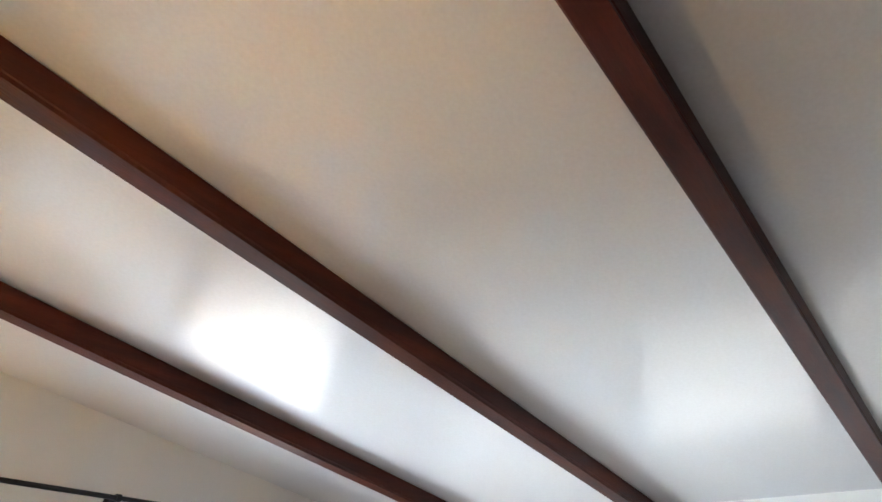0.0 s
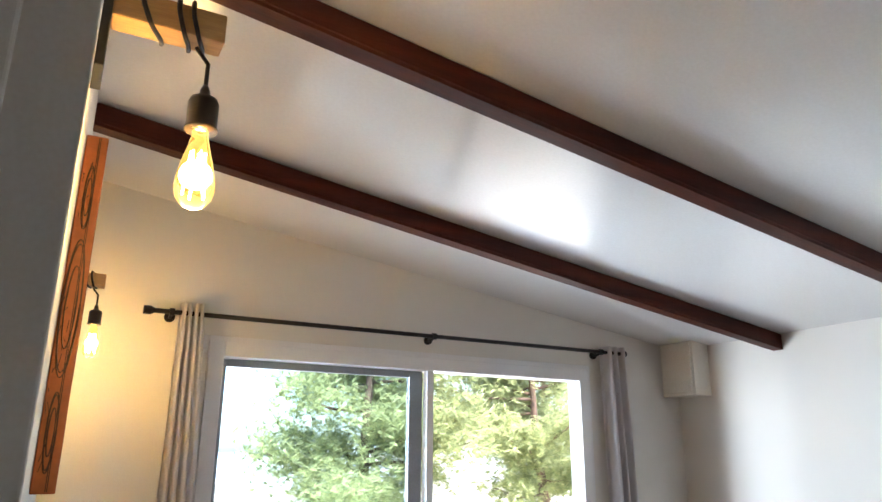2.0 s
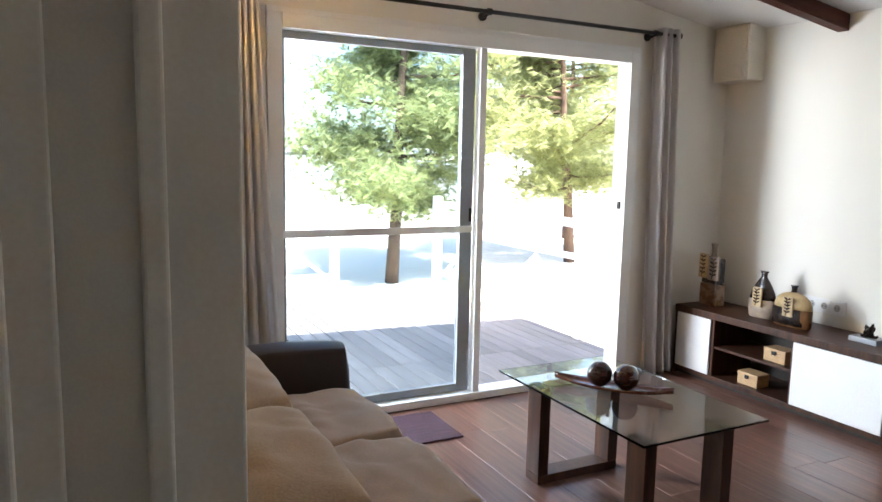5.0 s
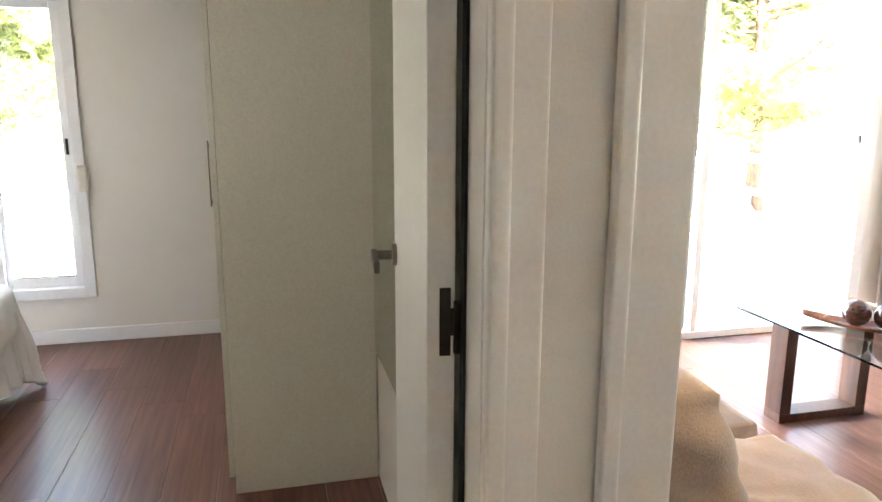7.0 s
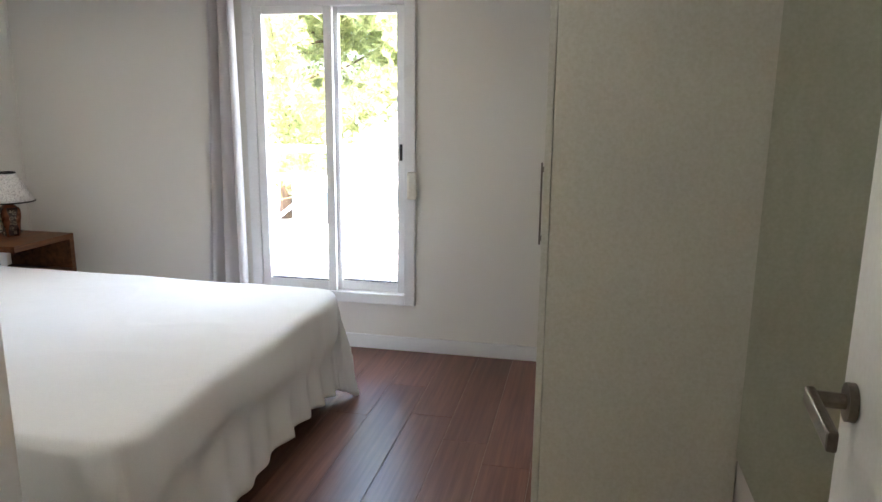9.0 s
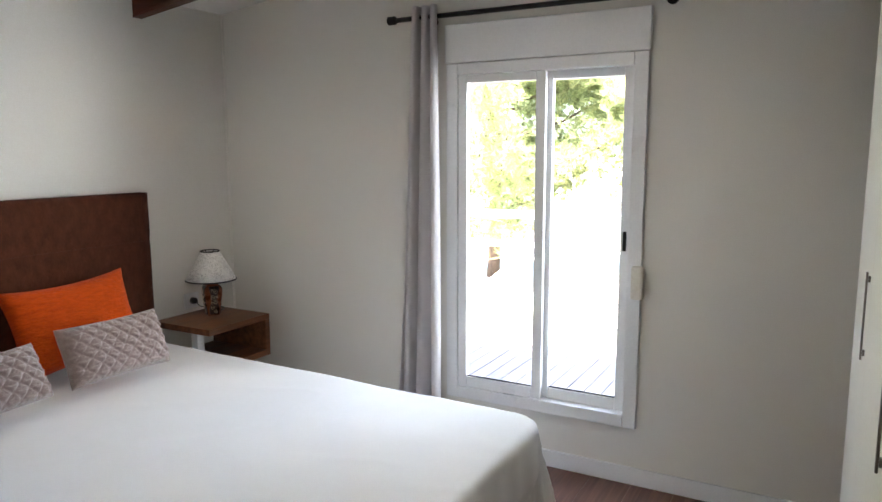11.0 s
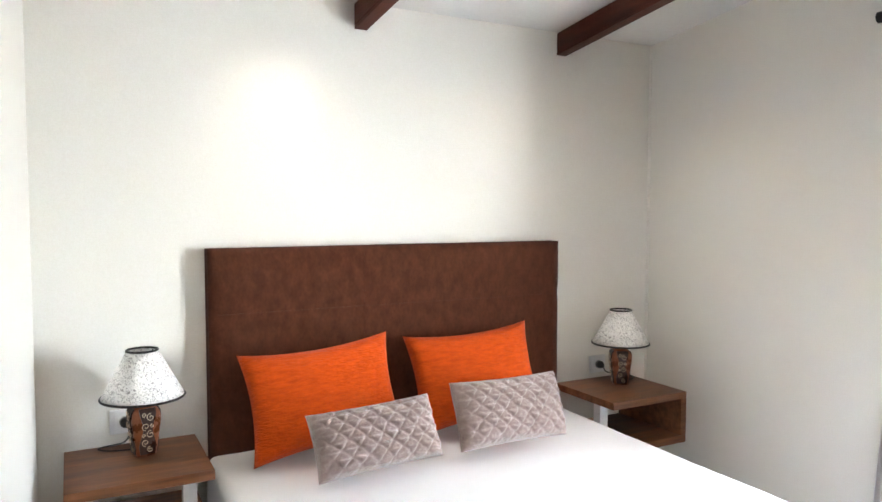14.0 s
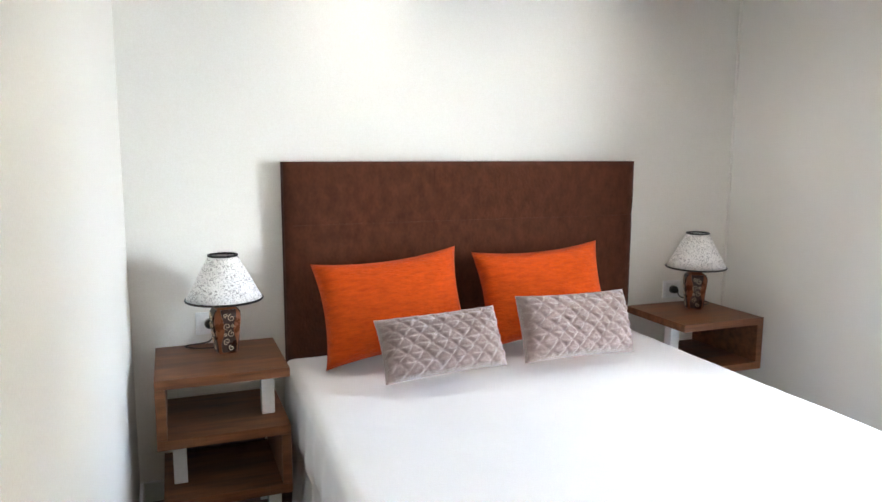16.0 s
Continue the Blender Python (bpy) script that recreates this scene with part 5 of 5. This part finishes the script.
def railing(name, ends, label):
    r = thing(name, label, "railing", "deck railings", at=(*ends[0], -0.05))
    for (x0, y0), (x1, y1) in zip(ends, ends[1:]):
        a, b = Vector((x0, y0, 0)), Vector((x1, y1, 0))
        n = (b - a).normalized()
        s = Vector((-n.y, n.x, 0)) * 0.02

        def bar(p, q, hgt, name, w=1.0):
            m = bmesh.new()
            d = s * w
            up = Vector((0, 0, hgt))
            hexa(m, [p - d, q - d, q + d, p + d, p - d + up, q - d + up, q + d + up, p + d + up])
            part(name, m, RAIL, r)
        up = Vector((0, 0, 1))
        bar(a + up * 0.90, b + up * 0.90, 0.07, "top_rail", 1.4)
        bar(a + up * 0.10, b + up * 0.10, 0.06, "bottom_rail")
        bar(a + up * 0.62, b + up * 0.62, 0.05, "middle_rail")
        k = max(1, round((b - a).length / 1.2))
        for i in range(k):
            p, q = a + (b - a) * (i / k), a + (b - a) * ((i + 1) / k)
            m = (p + q) / 2
            bar(p + up * 0.12 + n * 0.06, m + up * 0.56, 0.045, "brace", 0.7)
            bar(m + up * 0.56, q + up * 0.12 - n * 0.06, 0.045, "brace", 0.7)
    return r


def post(x, y):
    p = part("rail_post", box(x - 0.045, x + 0.045, y - 0.045, y + 0.045, -0.055, 1.03, 0.008), RAIL)
    tagged(p, "square white painted deck post", "post", "deck posts")


railing("deck_railing", [(-5.0, 7.0), (2.36, 7.0)], "white painted timber railing along the deck edge")
railing("deck_railing", [(3.68, 6.80), (3.72, 4.32)], "white painted timber railing with braces beside the deck")
for x, y in ((2.41, 7.0), (3.62, 6.85), (3.72, 4.25), (-0.05, 7.0), (-2.5, 7.0), (-5.0, 7.0)):
    post(x, y)


def pine_tree(x, y, height, crown_low, radius, seed, tufts, lean=(0.0, 0.0)):
    """A pine: leaning tapered trunk, whorls of limbs, and needle tufts of many thin blades."""
    rng = random.Random(seed)
    t = thing("pine_tree", "green pine tree with an open uneven crown", "tree", "pine trees", at=(x, y, GROUND_Z))
    trunk_pts = [Vector((x + lean[0] * k / 8 + rng.uniform(-0.04, 0.04), y + lean[1] * k / 8, GROUND_Z + height * k / 8)) for k in range(9)]
    w = tube(trunk_pts, [0.115 * (1 - 0.1 * k) for k in range(9)], 10)
    verts, faces = [], []
    limbs = []
    for k in range(44):
        f = crown_low + (1 - crown_low) * (k + rng.random()) / 44
        i = min(7, int(f * 8))
        base = trunk_pts[i].lerp(trunk_pts[i + 1], f * 8 - i)
        a = rng.uniform(0, 2 * math.pi)
        ln = radius * rng.uniform(0.55, 1.1) * math.sqrt(max(0.12, 1 - ((f - crown_low) / (1 - crown_low)) ** 2.2)) * (0.65 + 0.35 * min(1, (f - crown_low) / 0.15))
        tip = base + Vector((math.cos(a) * ln, math.sin(a) * ln, ln * rng.uniform(0.05, 0.45)))
        mid = base.lerp(tip, 0.5) + Vector((0, 0, -0.06 * ln))
        tube([base, mid, tip], [0.035, 0.022, 0.006], 5, w)
        limbs.append((base, mid, tip))
    part("trunk", w, BARK, t, smooth=True)
    for _ in range(tufts):
        b, m, e = limbs[rng.randrange(len(limbs))]
        q = rng.uniform(0.25, 1.05)
        c = b.lerp(m, q * 2) if q < 0.5 else m.lerp(e, q * 2 - 1)
        c = c + Vector((rng.gauss(0, 0.24), rng.gauss(0, 0.24), rng.gauss(0.03, 0.17)))
        axis = Vector((rng.gauss(0, 1), rng.gauss(0, 1), rng.gauss(0.5, 0.8))).normalized()
        for _ in range(10):
            d = (axis + Vector((rng.gauss(0, 0.6), rng.gauss(0, 0.6), rng.gauss(0, 0.6)))).normalized()
            ln = rng.uniform(0.12, 0.24)
            s = d.orthogonal().normalized() * 0.008
            n = len(verts)
            verts += [c - s, c + s, c + d * ln]
            faces.append((n, n + 1, n + 2))
    me = bpy.data.meshes.new("crown")
    me.from_pydata([tuple(v) for v in verts], [], faces)
    me.materials.append(NEEDLES)
    cr = new("crown", me)
    cr.parent = t
    cr.matrix_parent_inverse = t.matrix_world.inverted()
    return t


pine_tree(4.45, 10.2, 6.2, 0.19, 2.05, 11, 15000, (0.35, 0.2))
pine_tree(8.85, 11.2, 5.8, 0.25, 2.6, 12, 15000, (-0.5, 0.0))
pine_tree(-5.6, 11.6, 6.0, 0.14, 2.5, 13, 14000)
pine_tree(-2.3, 12.6, 6.4, 0.16, 2.6, 14, 14000, (-0.4, 0.0))
pine_tree(-9.2, 13.0, 6.0, 0.15, 2.3, 15, 5500)
pine_tree(11.6, 15.0, 6.5, 0.2, 2.4, 16, 5500)


def outbuilding(x, y, w, d, h, turn, rise):
    b = thing("outbuilding", "low white building with a pale sheet roof", "building", "distant buildings", at=(x, y, GROUND_Z), turn=turn)

    def own(name, bm, mat, parent=b):
        ob = part(name, bm, mat)
        ob.parent = parent
        return ob
    own("wall", box(-w / 2, w / 2, -d / 2, d / 2, 0, h), RENDERED)
    bm = bmesh.new()
    hexa(bm, [(-w / 2 - 0.4, -d / 2 - 0.4, h), (w / 2 + 0.4, -d / 2 - 0.4, h), (w / 2 + 0.4, 0, h + rise), (-w / 2 - 0.4, 0, h + rise), (-w / 2 - 0.4, -d / 2 - 0.4, h + 0.15), (w / 2 + 0.4, -d / 2 - 0.4, h + 0.15), (w / 2 + 0.4, 0, h + rise + 0.15), (-w / 2 - 0.4, 0, h + rise + 0.15)])
    hexa(bm, [(-w / 2 - 0.4, 0, h + rise), (w / 2 + 0.4, 0, h + rise), (w / 2 + 0.4, d / 2 + 0.4, h), (-w / 2 - 0.4, d / 2 + 0.4, h), (-w / 2 - 0.4, 0, h + rise + 0.15), (w / 2 + 0.4, 0, h + rise + 0.15), (w / 2 + 0.4, d / 2 + 0.4, h + 0.15), (-w / 2 - 0.4, d / 2 + 0.4, h + 0.15)])
    own("roof", bm, ROOF)


outbuilding(6.0, 25.0, 9.0, 6.0, 1.25, -8, 0.55)
outbuilding(17.0, 27.0, 8.0, 6.0, 1.35, 10, 0.5)
outbuilding(30.0, 70.0, 22.0, 10.0, 2.2, 5, 1.0)

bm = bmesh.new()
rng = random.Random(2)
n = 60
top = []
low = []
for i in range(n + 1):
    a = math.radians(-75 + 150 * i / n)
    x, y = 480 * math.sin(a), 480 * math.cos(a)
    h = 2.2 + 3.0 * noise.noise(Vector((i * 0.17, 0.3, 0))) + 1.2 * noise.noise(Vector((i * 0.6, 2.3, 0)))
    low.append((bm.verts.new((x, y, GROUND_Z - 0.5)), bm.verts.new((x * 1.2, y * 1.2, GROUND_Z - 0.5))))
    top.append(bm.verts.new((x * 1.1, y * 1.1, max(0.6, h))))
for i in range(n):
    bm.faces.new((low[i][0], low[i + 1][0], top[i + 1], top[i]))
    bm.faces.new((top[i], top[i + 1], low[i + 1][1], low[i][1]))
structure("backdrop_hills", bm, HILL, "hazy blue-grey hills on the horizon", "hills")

# ---- floor planks and deck boards, piece by piece ----


def plank_mesh(name, w, ln, h, bevel, mat):
    me = bpy.data.meshes.new(name)
    bm = bmesh.new()
    hexa(bm, [(0, 0, -h), (w, 0, -h), (w, ln, -h), (0, ln, -h), (0, 0, -bevel), (w, 0, -bevel), (w, ln, -bevel), (0, ln, -bevel)])
    bm.faces.ensure_lookup_table()
    for f in list(bm.faces):
        if all(abs(v.co.z + bevel) < 1e-6 for v in f.verts):
            bm.faces.remove(f)
    b = bevel
    ring = sorted([v for v in bm.verts if abs(v.co.z + bevel) < 1e-6], key=lambda v: math.atan2(v.co.y - ln / 2, v.co.x - w / 2))
    inner = [bm.verts.new((v.co.x + (b if v.co.x < w / 2 else -b), v.co.y + (b if v.co.y < ln / 2 else -b), 0)) for v in ring]
    for i in range(4):
        bm.faces.new((ring[i], ring[(i + 1) % 4], inner[(i + 1) % 4], inner[i]))
    bm.faces.new(inner)
    bmesh.ops.recalc_face_normals(bm, faces=bm.faces)
    bm.to_mesh(me)
    bm.free()
    me.materials.append(mat)
    return me


def lay(x0, x1, y0, y1, z, w, ln, h, mat, parent, name, gap, bevel, seed, butt=False):
    """Rows of boards along y with staggered ends, every board an object on shared meshes."""
    rng = random.Random(seed)
    meshes = {}
    x = x0
    while x < x1 - 0.01:
        ww = min(w, x1 - x) - gap
        y = y0 if butt else y0 - rng.uniform(0, ln * 0.9)
        while y < y1 - 0.01:
            a, b = max(y, y0), min(y + ln, y1)
            if b - a > 0.03:
                key = (round(ww, 3), round(b - a - gap, 3))
                if key not in meshes:
                    meshes[key] = plank_mesh(name, key[0], key[1], h, bevel, mat)
                ob = new(name, meshes[key])
                ob.location = (x, a, z + rng.uniform(-0.0004, 0.0004))
                ob.parent = parent
            y += ln
        x += w


lay(-3.88, 0.0, 0.51, 3.885, 0.0, 0.192, 1.29, 0.010, FLOOR, floor, "plank", 0.0012, 0.0012, 5)
lay(0.115, 4.05, BACK_Y, 3.11, 0.0, 0.192, 1.29, 0.010, FLOOR, floor, "plank", 0.0012, 0.0012, 6)
lay(-1.55, 0.115, BACK_Y, 0.51, 0.0, 0.192, 1.29, 0.010, FLOOR, floor, "plank", 0.0012, 0.0012, 7)
for y0, y1 in ((3.30, 4.14), (4.14, 6.95)):
    lay(-5.2, 3.72, y0, y1, -0.055, 0.118, 4.0, 0.028, DECK, deck, "deck_board", 0.0065, 0.003, 8, butt=True)
